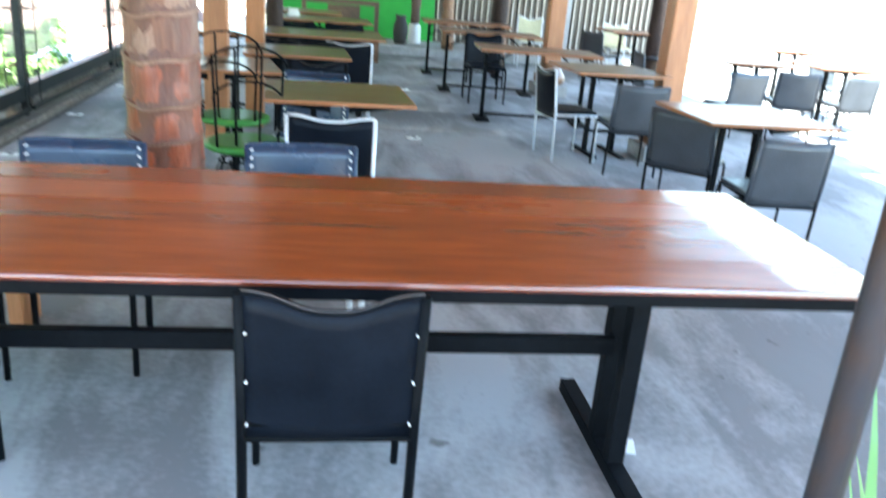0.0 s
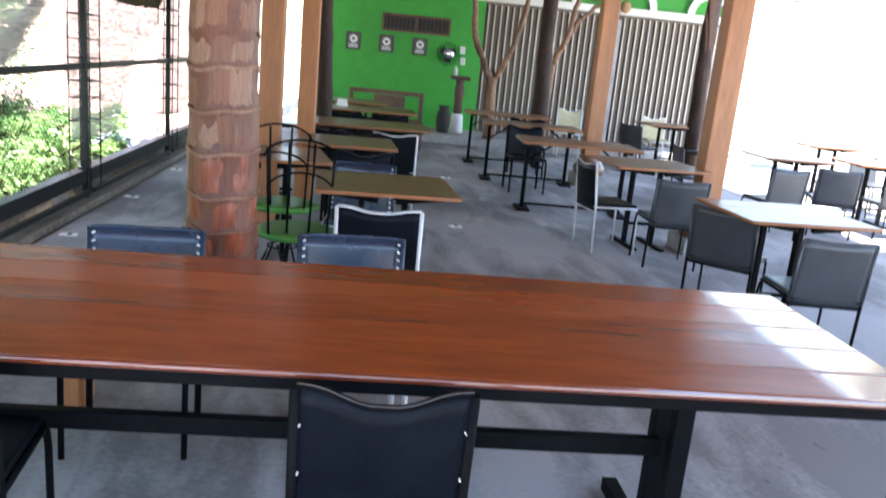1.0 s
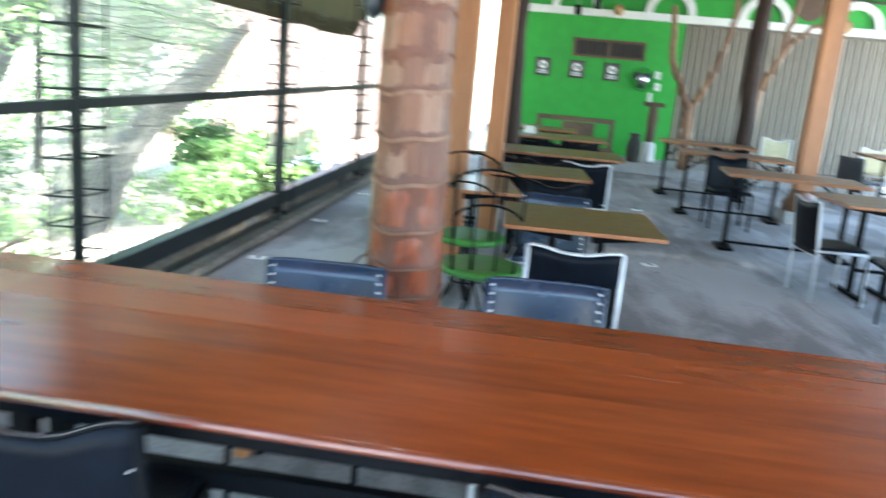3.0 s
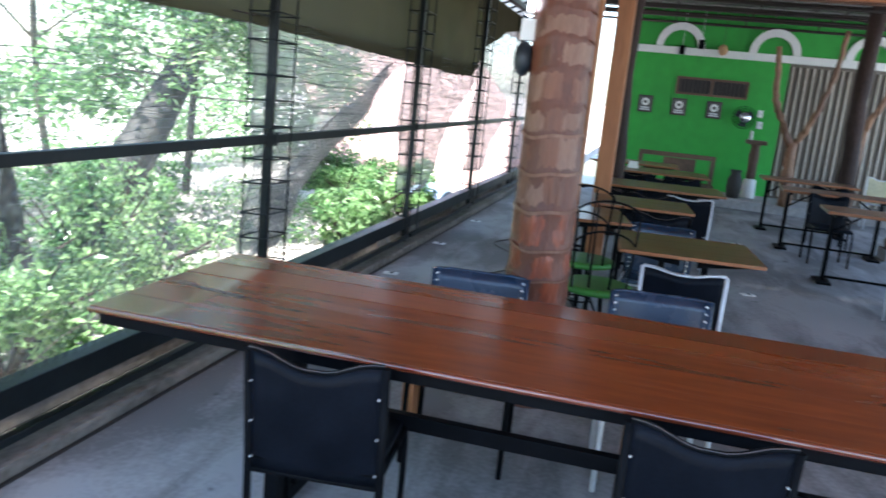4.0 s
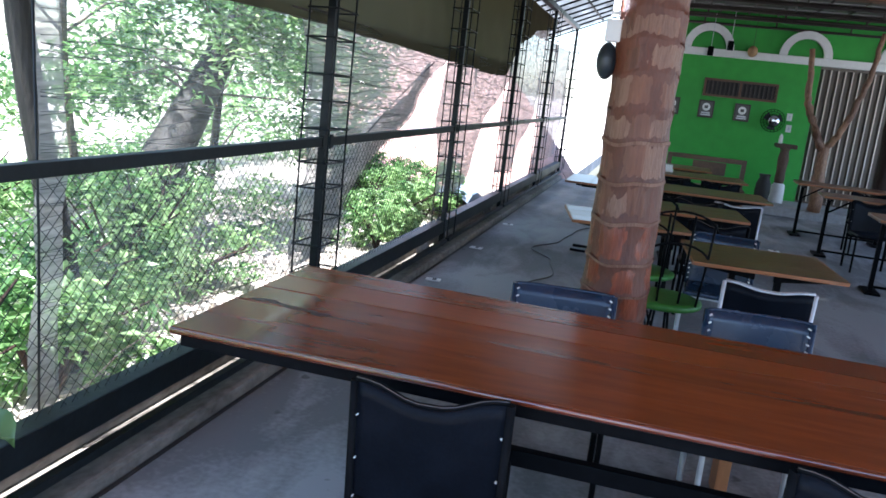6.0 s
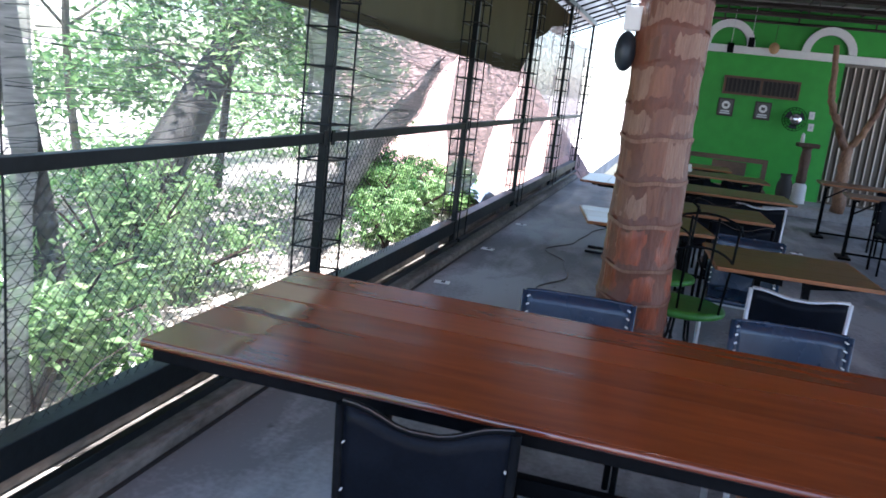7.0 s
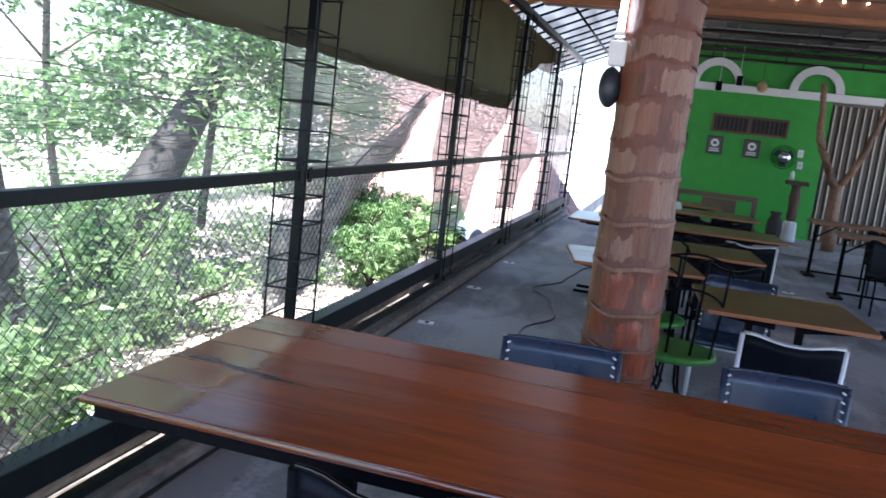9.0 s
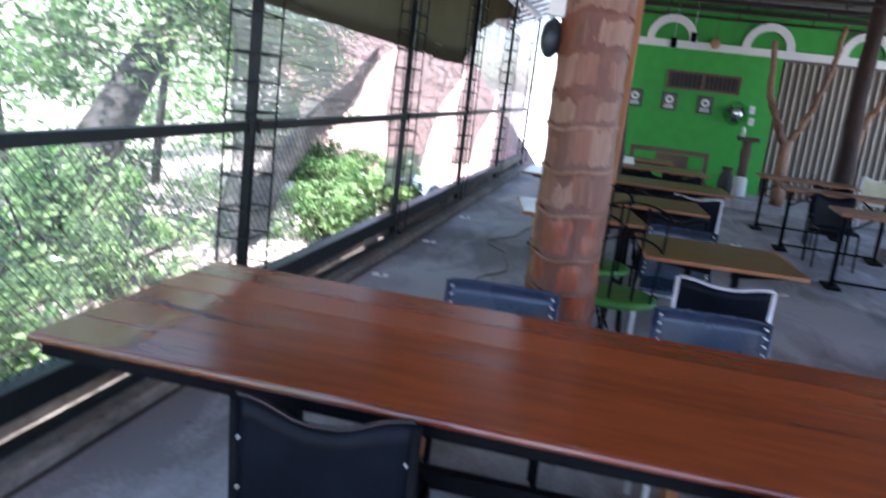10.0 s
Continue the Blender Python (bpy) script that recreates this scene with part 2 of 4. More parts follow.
M_PLINTH = mat("concrete_block", (0.33, 0.32, 0.31), 0.9, 0, 6, 0.25, 0.5)
M_SPEAK = mat("dark_plastic", (0.02, 0.03, 0.04), 0.4, 0, 20, 0.2, 0.1)
M_GLASS = mat("mirror", (0.8, 0.82, 0.85), 0.05, 1.0, 3, 0.02, 0)
M_HEAP = mat("blue_grey_tarpaulin", (0.2, 0.25, 0.33), 0.45, 0, 6, 0.2, 0.3)
M_STRAW = mat("woven_straw", (0.42, 0.26, 0.13), 0.7, 0, 30, 0.3, 0.5)
M_CREAM = mat("cream_fabric", (0.5, 0.45, 0.28), 0.7, 0, 12, 0.2, 0.2)
M_NET = see_through("shade_net", (0.28, 0.272, 0.265), 0.34)
M_NETD = see_through("doubled_shade_net", (0.30, 0.285, 0.275), 0.76)
M_SKYL = see_through("dense_roofing", (0.45, 0.465, 0.48), 0.98, 6)
M_NETW = see_through("pale_net", (0.27, 0.25, 0.245), 0.8)
M_TARP = see_through("brown_tarp", (0.068, 0.06, 0.037), 1.0, 12)
M_CLEAR = see_through("clear_roofing", (0.33, 0.34, 0.35), 0.92, 6)
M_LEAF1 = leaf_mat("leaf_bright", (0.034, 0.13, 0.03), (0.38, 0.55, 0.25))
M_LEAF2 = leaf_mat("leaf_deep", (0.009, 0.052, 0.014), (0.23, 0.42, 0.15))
M_LITTER = leaf_mat("dry_leaf", (0.16, 0.13, 0.1), (0.55, 0.49, 0.44))
M_FOLD = see_through("folded_net", (0.33, 0.32, 0.315), 0.97)
M_KNOT = mat("dark_knot", (0.07, 0.022, 0.01), 0.3, 0, 20, 0.5, 0.05)
M_BULB = glow("bulb_glow", (1.0, 0.75, 0.5), 3.0)
M_TUBE = glow("tube_glow", (0.85, 0.9, 1.0), 5.0)


# ---- building helpers ----
def box(bm, c, s, rot=None, bevel=0.0):
    r = bmesh.ops.create_cube(bm, size=1.0)
    m = Matrix.Translation(c) @ (rot.to_4x4() if rot else Matrix.Identity(4)) @ Matrix.Diagonal((*s, 1))
    bmesh.ops.transform(bm, matrix=m, verts=r["verts"])
    if bevel:
        es = list({e for v in r["verts"] for e in v.link_edges})
        bmesh.ops.bevel(bm, geom=es, offset=bevel, segments=2, profile=0.6, affect='EDGES')


def tube(bm, pts, r, n=8, radii=None, cap=True):
    """A round bar along points."""
    pts = [Vector(p) for p in pts]
    rings = []
    for i, p in enumerate(pts):
        d = (pts[min(i + 1, len(pts) - 1)] - pts[max(i - 1, 0)]).normalized()
        u = d.cross(Vector((0, 0, 1)) if abs(d.z) < 0.9 else Vector((0, 1, 0))).normalized()
        w = d.cross(u)
        rr = float(radii[i] if radii else r)
        rings.append([bm.verts.new(p + rr * (math.cos(2 * math.pi * k / n) * u + math.sin(2 * math.pi * k / n) * w)) for k in range(n)])
    for a, b in zip(rings, rings[1:]):
        for k in range(n):
            f = bm.faces.new((a[k], a[(k + 1) % n], b[(k + 1) % n], b[k]))
            f.smooth = n > 5
    if cap:
        bm.faces.new(rings[0])
        bm.faces.new(rings[-1][::-1])


def slab(bm, outline, z0, z1, axis="z"):
    """A flat body from an outline of two coordinates, thick along one axis."""
    def place(a, b, c):
        return {"z": (a, b, c), "x": (c, a, b), "y": (a, c, b)}[axis]
    lo = [bm.verts.new(place(a, b, z0)) for a, b in outline]
    hi = [bm.verts.new(place(a, b, z1)) for a, b in outline]
    bm.faces.new(lo[::-1])
    bm.faces.new(hi)
    for i in range(len(lo)):
        j = (i + 1) % len(lo)
        bm.faces.new((lo[i], lo[j], hi[j], hi[i]))


def part(name, bm, material, parent=None, label="", kind=""):
    bmesh.ops.recalc_face_normals(bm, faces=bm.faces)
    me = bpy.data.meshes.new(name)
    bm.to_mesh(me)
    bm.free()
    me.materials.append(material)
    ob = new(name, me)
    ob.parent = parent
    return tagged(ob, label, kind=kind)


def thing(name, m, label, category, group="", kind=""):
    ob = new(name)
    ob.empty_display_size = 0.1
    ob.matrix_basis = m
    return tagged(ob, label, category, group, kind)


def solid(name, c, s, material, label="", kind="structure", category="", parent=None, bevel=0.0):
    bm = bmesh.new()
    box(bm, (0, 0, 0), s, None, bevel)
    ob = part(name, bm, material, parent, label, kind)
    ob.location = c
    return tagged(ob, category=category)


def bar(name, pts, r, material, parent, n=8, label=""):
    bm = bmesh.new()
    tube(bm, pts, r, n)
    return part(name, bm, material, parent, label)


def block(name, c, s, material, parent, bevel=0.0, rot=None, label=""):
    bm = bmesh.new()
    box(bm, c, s, rot, bevel)
    return part(name, bm, material, parent, label)


# ---- structure ----
FX = -2.45          # line of the fence
solid("floor", (2.85, 5.5, -0.1), (10.4, 19.0, 0.2), M_CONC, "worn grey concrete floor with stains")
# assumed ground behind the camera, out of view; bounces fill light inside
solid("terrace", (2.85, -53.6, -0.2), (10.4, 99.0, 0.2), M_YARD, "unseen pale ground added behind the camera to bounce sunlight inside")
solid("ground", (-152.42, 100, -0.355), (300, 600, 0.3), M_GROUND, "dry earth ground with leaf litter")
solid("yard", (158, 100, -0.3), (300, 600, 0.3), M_YARD, "sunlit pale concrete yard")
solid("kerb", (-2.47, 5.5, -0.07), (0.26, 19.0, 0.26), M_KERB, "rough stained stone kerb under the fence", bevel=0.02)
# added upstand; hides most of the sunlit ground below the fence beam
solid("kerb", (-2.585, 5.5, -0.015), (0.07, 19.0, 0.38), M_KERB, "rough stained stone upstand added behind the kerb to narrow the bright gap", bevel=0.01)
solid("joint", (-2.326, 5.5, 0.002), (0.018, 19.0, 0.006), M_SMOKE, "dark open joint between kerb and floor")
solid("step", (3.0, 14.35, 0.075), (7.6, 1.3, 0.15), M_PLINTH, "raised concrete step before the wall", bevel=0.01)
solid("wall_north", (0.40, 15.1, 1.8), (2.91, 0.2, 3.6), M_GREEN, "bright green painted wall")
solid("wall_north", (4.13, 15.1, 3.13), (4.55, 0.2, 0.94), M_GREEN, "bright green painted wall above the gate")
# unseen wall added behind the camera to cut light from the south
solid("wall_south", (1.2, -6.5, 1.48), (7.9, 0.2, 2.96), M_PLAST, "plain unseen wall added behind the camera to cut the fill light")
solid("wall_back", (4.05, 15.6, 1.3), (4.9, 0.1, 2.6), M_FRAME, "dark wall behind the gate")

# white ledge, arches, lanterns on the green wall
solid("trim", (2.7, 14.97, 2.605), (7.5, 0.1, 0.13), M_WHITE, "white painted ledge along the green wall", bevel=0.008)
for ax in (-0.06, 1.56, 3.14, 4.62, 6.08):
    bm = bmesh.new()
    N = 14
    rows_ = []
    for k in range(N + 1):
        a = math.pi * k / N
        ca, sa = math.cos(a), math.sin(a)
        rows_.append([bm.verts.new((r * ca, yy, r * sa)) for r, yy in ((0.30, -0.06), (0.43, -0.06), (0.43, 0.03), (0.30, 0.03))])
    for p, q in zip(rows_, rows_[1:]):
        for k in range(4):
            bm.faces.new((p[k], p[(k + 1) % 4], q[(k + 1) % 4], q[k]))
    bm.faces.new(rows_[0])
    bm.faces.new(rows_[-1])
    arch = part("wall_arch", bm, M_WHITE)
    arch.location = (ax, 14.96, 2.672)
    tagged(arch, "white painted half-round arch moulding on the green wall", "arch", "arches on the wall")


def gate(m, width, n):
    g = thing("folding_gate", m, "closed grey and cream folding steel gate", "gate", "folding gates")
    step = width / n
    for i in range(n):
        bm = bmesh.new()
        x = -width / 2 + (i + 0.5) * step
        slab(bm, [(x - step * 0.5, 0.0), (x - step * 0.16, 0.0), (x - step * 0.05, -0.05), (x + step * 0.16, -0.05), (x + step * 0.28, 0.0), (x + step * 0.5, 0.0),
                  (x + step * 0.5, 0.012), (x - step * 0.5, 0.012)], 0.03, 2.34)
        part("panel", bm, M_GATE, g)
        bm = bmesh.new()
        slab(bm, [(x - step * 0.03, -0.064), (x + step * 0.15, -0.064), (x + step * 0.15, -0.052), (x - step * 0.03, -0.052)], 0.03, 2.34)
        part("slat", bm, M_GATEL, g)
    block("rail", (0, 0.01, 2.37), (width, 0.09, 0.06), M_GATE, g)
    block("rail", (0, 0.01, 0.015), (width, 0.09, 0.03), M_GATE, g)
    block("handle", (width / 2 - 0.1, -0.075, 1.05), (0.05, 0.03, 0.16), M_WSTEEL, g)
    return g


gate(pose(3.09, 15.1, 0.15), 2.46, 21)
gate(pose(5.42, 15.1, 0.15), 1.94, 16)
solid("pillar_gate", (4.385, 15.1, 1.3), (0.14, 0.12, 2.3), M_PLINTH, "grey steel gate post")

# vent, pictures, fan, pedestal
vent = thing("wall_vent", pose(0.6, 14.99, 2.0), "dark brown slatted vent in the green wall", "vent")
for z in (0.14, -0.14):
    block("frame", (0, -0.02, z), (1.26, 0.05, 0.04), M_BROWN, vent)
for x in (-0.61, 0, 0.61):
    block("frame", (x, -0.02, 0), (0.04, 0.05, 0.24), M_BROWN, vent)
block("backing", (0, 0.0, 0), (1.2, 0.01, 0.24), M_SMOKE, vent)
for k in range(16):
    x = -0.55 + k * 0.0733
    if abs(x) > 0.03:
        block("slat", (x, -0.018, 0), (0.028, 0.02, 0.24), M_FRAME, vent)


def picture(x):
    p = thing("framed_picture", pose(x, 14.995, 1.61), "small dark framed print with a white round emblem", "picture", "pictures on the green wall")
    block("frame", (0, -0.015, 0), (0.27, 0.03, 0.31), M_FRAME, p, 0.006)
    block("print", (0, -0.032, 0), (0.22, 0.004, 0.26), M_PAPER, p)
    bm = bmesh.new()
    N = 20
    slab(bm, [(0.07 * math.cos(2 * math.pi * k / N), 0.035 + 0.07 * math.sin(2 * math.pi * k / N)) for k in range(N)], -0.038, -0.0345, "y")
    part("emblem", bm, M_WHITE, p)
    block("mark", (0, -0.040, 0.035), (0.06, 0.003, 0.05), M_PAPER, p)
    block("writing_bar", (0, -0.036, -0.07), (0.15, 0.003, 0.025), M_WSTEEL, p)
    block("writing_bar", (0, -0.036, -0.105), (0.17, 0.003, 0.02), M_WSTEEL, p)


for x in (-0.53, 0.075, 0.695):
    picture(x)

fan = thing("wall_fan", pose(1.22, 14.98, 1.53), "round dark wall fan with a shiny hub", "fan")
bm = bmesh.new()
for r in (0.06, 0.11, 0.16, 0.2):
    tube(bm, [(r * math.cos(a), -0.16 + 0.05 * (r / 0.2) ** 2, r * math.sin(a)) for a in np.linspace(0, 2 * math.pi, 25)], 0.005, 5, cap=False)
for k in range(20):
    a = 2 * math.pi * k / 20
    tube(bm, [(0.03 * math.cos(a), -0.17, 0.03 * math.sin(a)), (0.2 * math.cos(a), -0.11, 0.2 * math.sin(a)), (0.17 * math.cos(a), -0.05, 0.17 * math.sin(a))], 0.003, 4)
part("cage", bm, M_BLACK, fan)
for k in range(3):
    bm = bmesh.new()
    a = 2 * math.pi * k / 3
    slab(bm, [(0.03 * math.cos(a), 0.03 * math.sin(a)), (0.17 * math.cos(a), 0.17 * math.sin(a)), (0.17 * math.cos(a + 0.9), 0.17 * math.sin(a + 0.9)), (0.04 * math.cos(a + 1.5), 0.04 * math.sin(a + 1.5))], -0.10, -0.095, "y")
    part("blade", bm, M_SPEAK, fan)
bm = bmesh.new()
bmesh.ops.create_uvsphere(bm, u_segments=16, v_segments=10, radius=0.1, matrix=Matrix.Translation((0.02, -0.13, 0)) @ Matrix.Diagonal((1, 0.4, 1, 1)))
for f in bm.faces:
    f.smooth = True
part("hub", bm, M_GLASS, fan, "shiny chrome hub")
bar("bracket", [(0, -0.05, 0), (0, 0.0, -0.05)], 0.03, M_BLACK, fan)

ped = thing("pedestal", pose(1.45, 14.4, 0.15), "turned stone pedestal with a white base", "pedestal")
bm = bmesh.new()
tube(bm, [(0, 0, z) for z in (0.0, 0.03, 0.3, 0.34)], 0.1, 14, [0.12, 0.12, 0.11, 0.08])
part("base", bm, M_WHITE, ped, "white base")
bm = bmesh.new()
tube(bm, [(0, 0, z) for z in (0.34, 0.4, 0.55, 0.75, 0.9, 0.95)], 0.1, 14, [0.07, 0.085, 0.075, 0.09, 0.07, 0.1])
part("shaft", bm, M_STONE, ped)
block("capital", (0, 0, 0.98), (0.34, 0.3, 0.07), M_STONE, ped, 0.015)
can = thing("candle", pose(1.35, 14.4, 1.165), "white candle on the pedestal", "candle")
bm = bmesh.new()
tube(bm, [(0, 0, 0), (0, 0, 0.12), (0, 0, 0.16)], 0.03, 10, [0.035, 0.03, 0.012])
part("wax", bm, M_WHITE, can)
urn = thing("stone_urn", pose(1.18, 14.15, 0.15), "dark tall round urn on the floor", "urn")
bm = bmesh.new()
tube(bm, [(0, 0, z) for z in (0, 0.04, 0.18, 0.32, 0.42, 0.48)], 0.2, 16, [0.1, 0.11, 0.13, 0.12, 0.08, 0.1])
part("body", bm, M_SMOKE, urn)
for x, z in ((1.72, 1.62), (1.74, 1.42)):
    sw = thing("light_switch", pose(x - 0.22, 14.998, z), "white plastic wall switch", "switch", "switches")
    block("plate", (0, -0.008, 0), (0.09, 0.016, 0.13), M_WHITE, sw, 0.004)
    block("rocker", (0, -0.018, 0), (0.03, 0.008, 0.05), M_WSTEEL, sw)
for x, r in ((0.68, 0.085), (4.44, 0.1)):
    ln = thing("straw_lantern", pose(x, 14.86, 2.67), "small round woven straw lantern", "lantern", "straw lanterns")
    bm = bmesh.new()
    bmesh.ops.create_uvsphere(bm, u_segments=14, v_segments=9, radius=r, matrix=Matrix.Diagonal((1, 1, 1.15, 1)))
    for f in bm.faces:
        f.smooth = True
    part("globe", bm, M_STRAW, ln)
    bar("cord", [(0, 0, r), (0, 0, 0.75)], 0.004, M_FRAME, ln, 5)
ck = thing("wall_clock", pose(3.86, 14.98, 2.95), "round brown wall clock", "clock")
bm = bmesh.new()
tube(bm, [(0, -0.05, 0), (0, 0, 0)], 0.22, 24)
part("body", bm, M_BROWN, ck)
for x, z in ((-0.02, 2.62), (0.3, 2.74)):
    sp = thing("spot_lamp", pose(x, 14.9, z), "small black hanging spot lamp", "lamp", "spot lamps")
    block("shade", (0, 0, 0), (0.1, 0.1, 0.16), M_BLACK, sp, 0.01)
    bar("cord", [(0, 0, 0.08), (0, 0, 0.65)], 0.005, M_WSTEEL, sp, 5)

# ---- roofs ----
for k in range(9):
    wide = 9.5 if k > 6 else 6.45
    solid("ceiling", (wide / 2 - 1.65, 5.92 + k * 1.09, 3.36), (wide, 0.94, 0.06), M_ROOFD, "dark metal roof sheet")
    solid("skylight", (wide / 2 - 1.65, 6.465 + k * 1.09, 3.37), (wide, 0.15, 0.02), M_SKYL, "narrow translucent roofing strip")
bm = bmesh.new()
for k in range(11):
    x0 = -3.2 + k * 0.15
    slab(bm, [(x0, 6.12), (x0 + 0.152, 6.12), (x0 + 0.152, 9.38), (x0, 9.38)], 0.005 * (k % 2), 0.02 + 0.005 * (k % 2))
for v in bm.verts:
    v.co.z += 2.66 + (v.co.x + 3.2) * 0.42
part("ceiling", bm, M_ROOFW, None, "orange-brown sloping plank ceiling over the aisle", "structure")
# added board; stops sun leaking between the two ceilings onto the floor
solid("fascia", (-2.2, 6.06, 3.06), (2.3, 0.04, 0.84), M_ROOFW, "brown board added to block sun at the end of the plank ceiling")
for y in (6.3, 6.9, 7.5, 8.1, 8.7, 9.3):
    tagged(bar("rafter", [(-3.15, y, 2.63), (-1.6, y, 3.28)], 0.03, M_ROOFW, None, 6), "orange-brown wooden rafter", kind="structure")
# roof above the view; its west and south edges are placed to shape the light
solid("ceiling", (0.85, 2.45, 2.98), (7.3, 7.1, 0.05), M_ROOFW, "brown wooden plank ceiling")
bm = bmesh.new()
slab(bm, [(-3.2, 9.4), (-1.55, 9.4), (-1.55, 16.0), (-3.2, 16.0)], 0.0, 0.012)
for v in bm.verts:
    v.co.z += 2.62 + (v.co.x + 3.2) * 0.42
part("ceiling_clear", bm, M_CLEAR, None, "pale translucent corrugated roofing over the aisle", "structure")
for k in range(12):
    y = 9.5 + k * 0.58
    tubeob = bar("truss_bar", [(-3.15, y, 2.6), (-1.6, y, 3.25)], 0.016, M_BLACK, None, 6)
    tagged(tubeob, "black steel rafter under the clear roofing", kind="structure")
for x in (-3.0, -2.5, -2.05, -1.65):
    tagged(bar("purlin", [(x, 9.4, 2.6 + (x + 3.15) * 0.42), (x, 15.9, 2.6 + (x + 3.15) * 0.42)], 0.018, M_BLACK, None, 6), "black steel purlin", kind="structure")
for k in range(9):
    y = 6.3 + k * 1.08
    bm = bmesh.new()
    tube(bm, [(-1.5, y, 3.1), (7.8, y, 3.1)], 0.025, 6)
    tube(bm, [(-1.5, y, 3.26), (7.8, y, 3.26)], 0.025, 6)
    for j in range(8):
        x = -1.4 + j * 1.2
        tube(bm, [(x, y, 3.11), (x, y, 3.25)], 0.014, 5)
    part("roof_truss", bm, M_FRAME, None, "dark brown double roof beam with upright struts", "structure")
for k in range(19):
    x = -1.4 + k * 0.48
    tagged(bar("purlin", [(x, 5.6, 3.315), (x, 15.0, 3.315)], 0.014, M_RUST, None, 6), "thin steel purlin under the roof sheet", kind="structure")
for k in range(-1, 9):
    tagged(block("rafter", (0.95, -0.25 + k * 0.72, 2.915), (6.9, 0.06, 0.08), M_BEAM, None, 0.006), "brown wooden rafter", kind="structure")
fascia = solid("beam", (1.5, 6.05, 2.53), (6.4, 0.12, 0.2), M_BEAM, "brown wooden cross beam", bevel=0.01)
solid("trim", (1.5, 5.97, 2.455), (6.4, 0.035, 0.04), M_EDGE, "lighter wooden strip along the beam")
lights = thing("string_lights", pose(0, 5.968, 2.53), "string of small warm bulbs on the beam", "string lights")
bm = bmesh.new()
tube(bm, [(x, 0.02, 0.06) for x in np.linspace(-1.2, 3.6, 30)], 0.004, 5)
part("cable", bm, M_FRAME, lights)
for k in range(33):
    bm = bmesh.new()
    bmesh.ops.create_uvsphere(bm, u_segments=8, v_segments=6, radius=0.009)
    b = part("bulb", bm, M_BULB, lights)
    b.location = (-1.15 + k * 0.145, 0.0, 0.045)

# ---- fence and nets ----
def fence_post(y, top):
    p = thing("fence_post", pose(FX, y, 0.06), "dark square steel fence post with a rebar cage", "fence post", "posts of the fence")
    block("post", (0, 0, top / 2), (0.046, 0.052, top), M_FENCE, p, 0.004)
    for dx, dy in ((-0.08, -0.13), (0.08, -0.12), (-0.08, 0.12), (0.08, 0.13)):
        bar("rebar", [(dx, dy, 0.1), (dx, dy, top)], 0.006, M_FENCE, p, 6)
    for k in range(int((top - 0.3) / 0.165)):
        z = 0.33 + k * 0.165 + random.uniform(-0.02, 0.02)
        bm = bmesh.new()
        c = [(-0.085, -0.145, z), (0.085, -0.14, z + 0.006), (0.085, 0.145, z), (-0.085, 0.14, z - 0.006)]
        for a, b in zip(c, c[1:] + c[:1]):
            tube(bm, [a, b], 0.0055, 5)
        part("stirrup", bm, M_FENCE, p)


POSTS = (-0.95, 0.93, 3.83, 6.72, 9.4, 12.2, 15.2)
for y in POSTS:
    fence_post(y, 2.75)
for i, (a, b) in enumerate(zip(POSTS, POSTS[1:])):
    bay = thing("fence_bay", pose(FX, (a + b) / 2, 0), "black steel fence bay with rail and bottom beam", "fence", "bays of the fence")
    block("rail", (0, 0, 1.155), (0.045, b - a - 0.07, 0.05), M_FENCE, bay, 0.004)
    block("bottom_beam", (-0.03, 0, 0.245), (0.1, b - a - 0.07, 0.115), M_FENCE, bay, 0.006)
    block("lower_rail", (0.045, 0, 0.118), (0.04, b - a - 0.07, 0.035), M_FENCE, bay, 0.004)
    for y in (-(b - a) / 2 + 0.05, (b - a) / 2 - 0.05):
        block("bracket", (0.026, y, 1.155), (0.006, 0.04, 0.08), M_FENCE, bay)
    for y in (a + 0.45, b - 0.5):
        solid("beam_block", (FX - 0.03, y, 0.122), (0.085, 0.12, 0.124), M_KERB, "small stone block under the fence beam", "", "block", bevel=0.008)
    solid("top_plate", (FX, (a + b) / 2, 2.84), (0.09, b - a, 0.07), M_FENCE, "dark steel plate over the fence posts", "structure")

bm = bmesh.new()
for k in range(-14, 106):
    for s in (1, -1):
        y0, z0, z1 = 1.0 + k * 0.058, 0.29, 1.155
        y1 = y0 + s * (z1 - z0)
        if y1 < 0.96 or y1 > 6.7 or y0 < 0.96 or y0 > 6.7:
            continue
        pts = [(FX - 0.035 + 0.002 * s, y0 + (y1 - y0) * q / 8, z0 + (z1 - z0) * q / 8) for q in range(9)]
        tube(bm, pts, 0.0015, 3)
tagged(part("chain_link", bm, M_FENCE, None, "thin grey chain-link wire mesh on the fence", "stuff"), category="wire mesh")


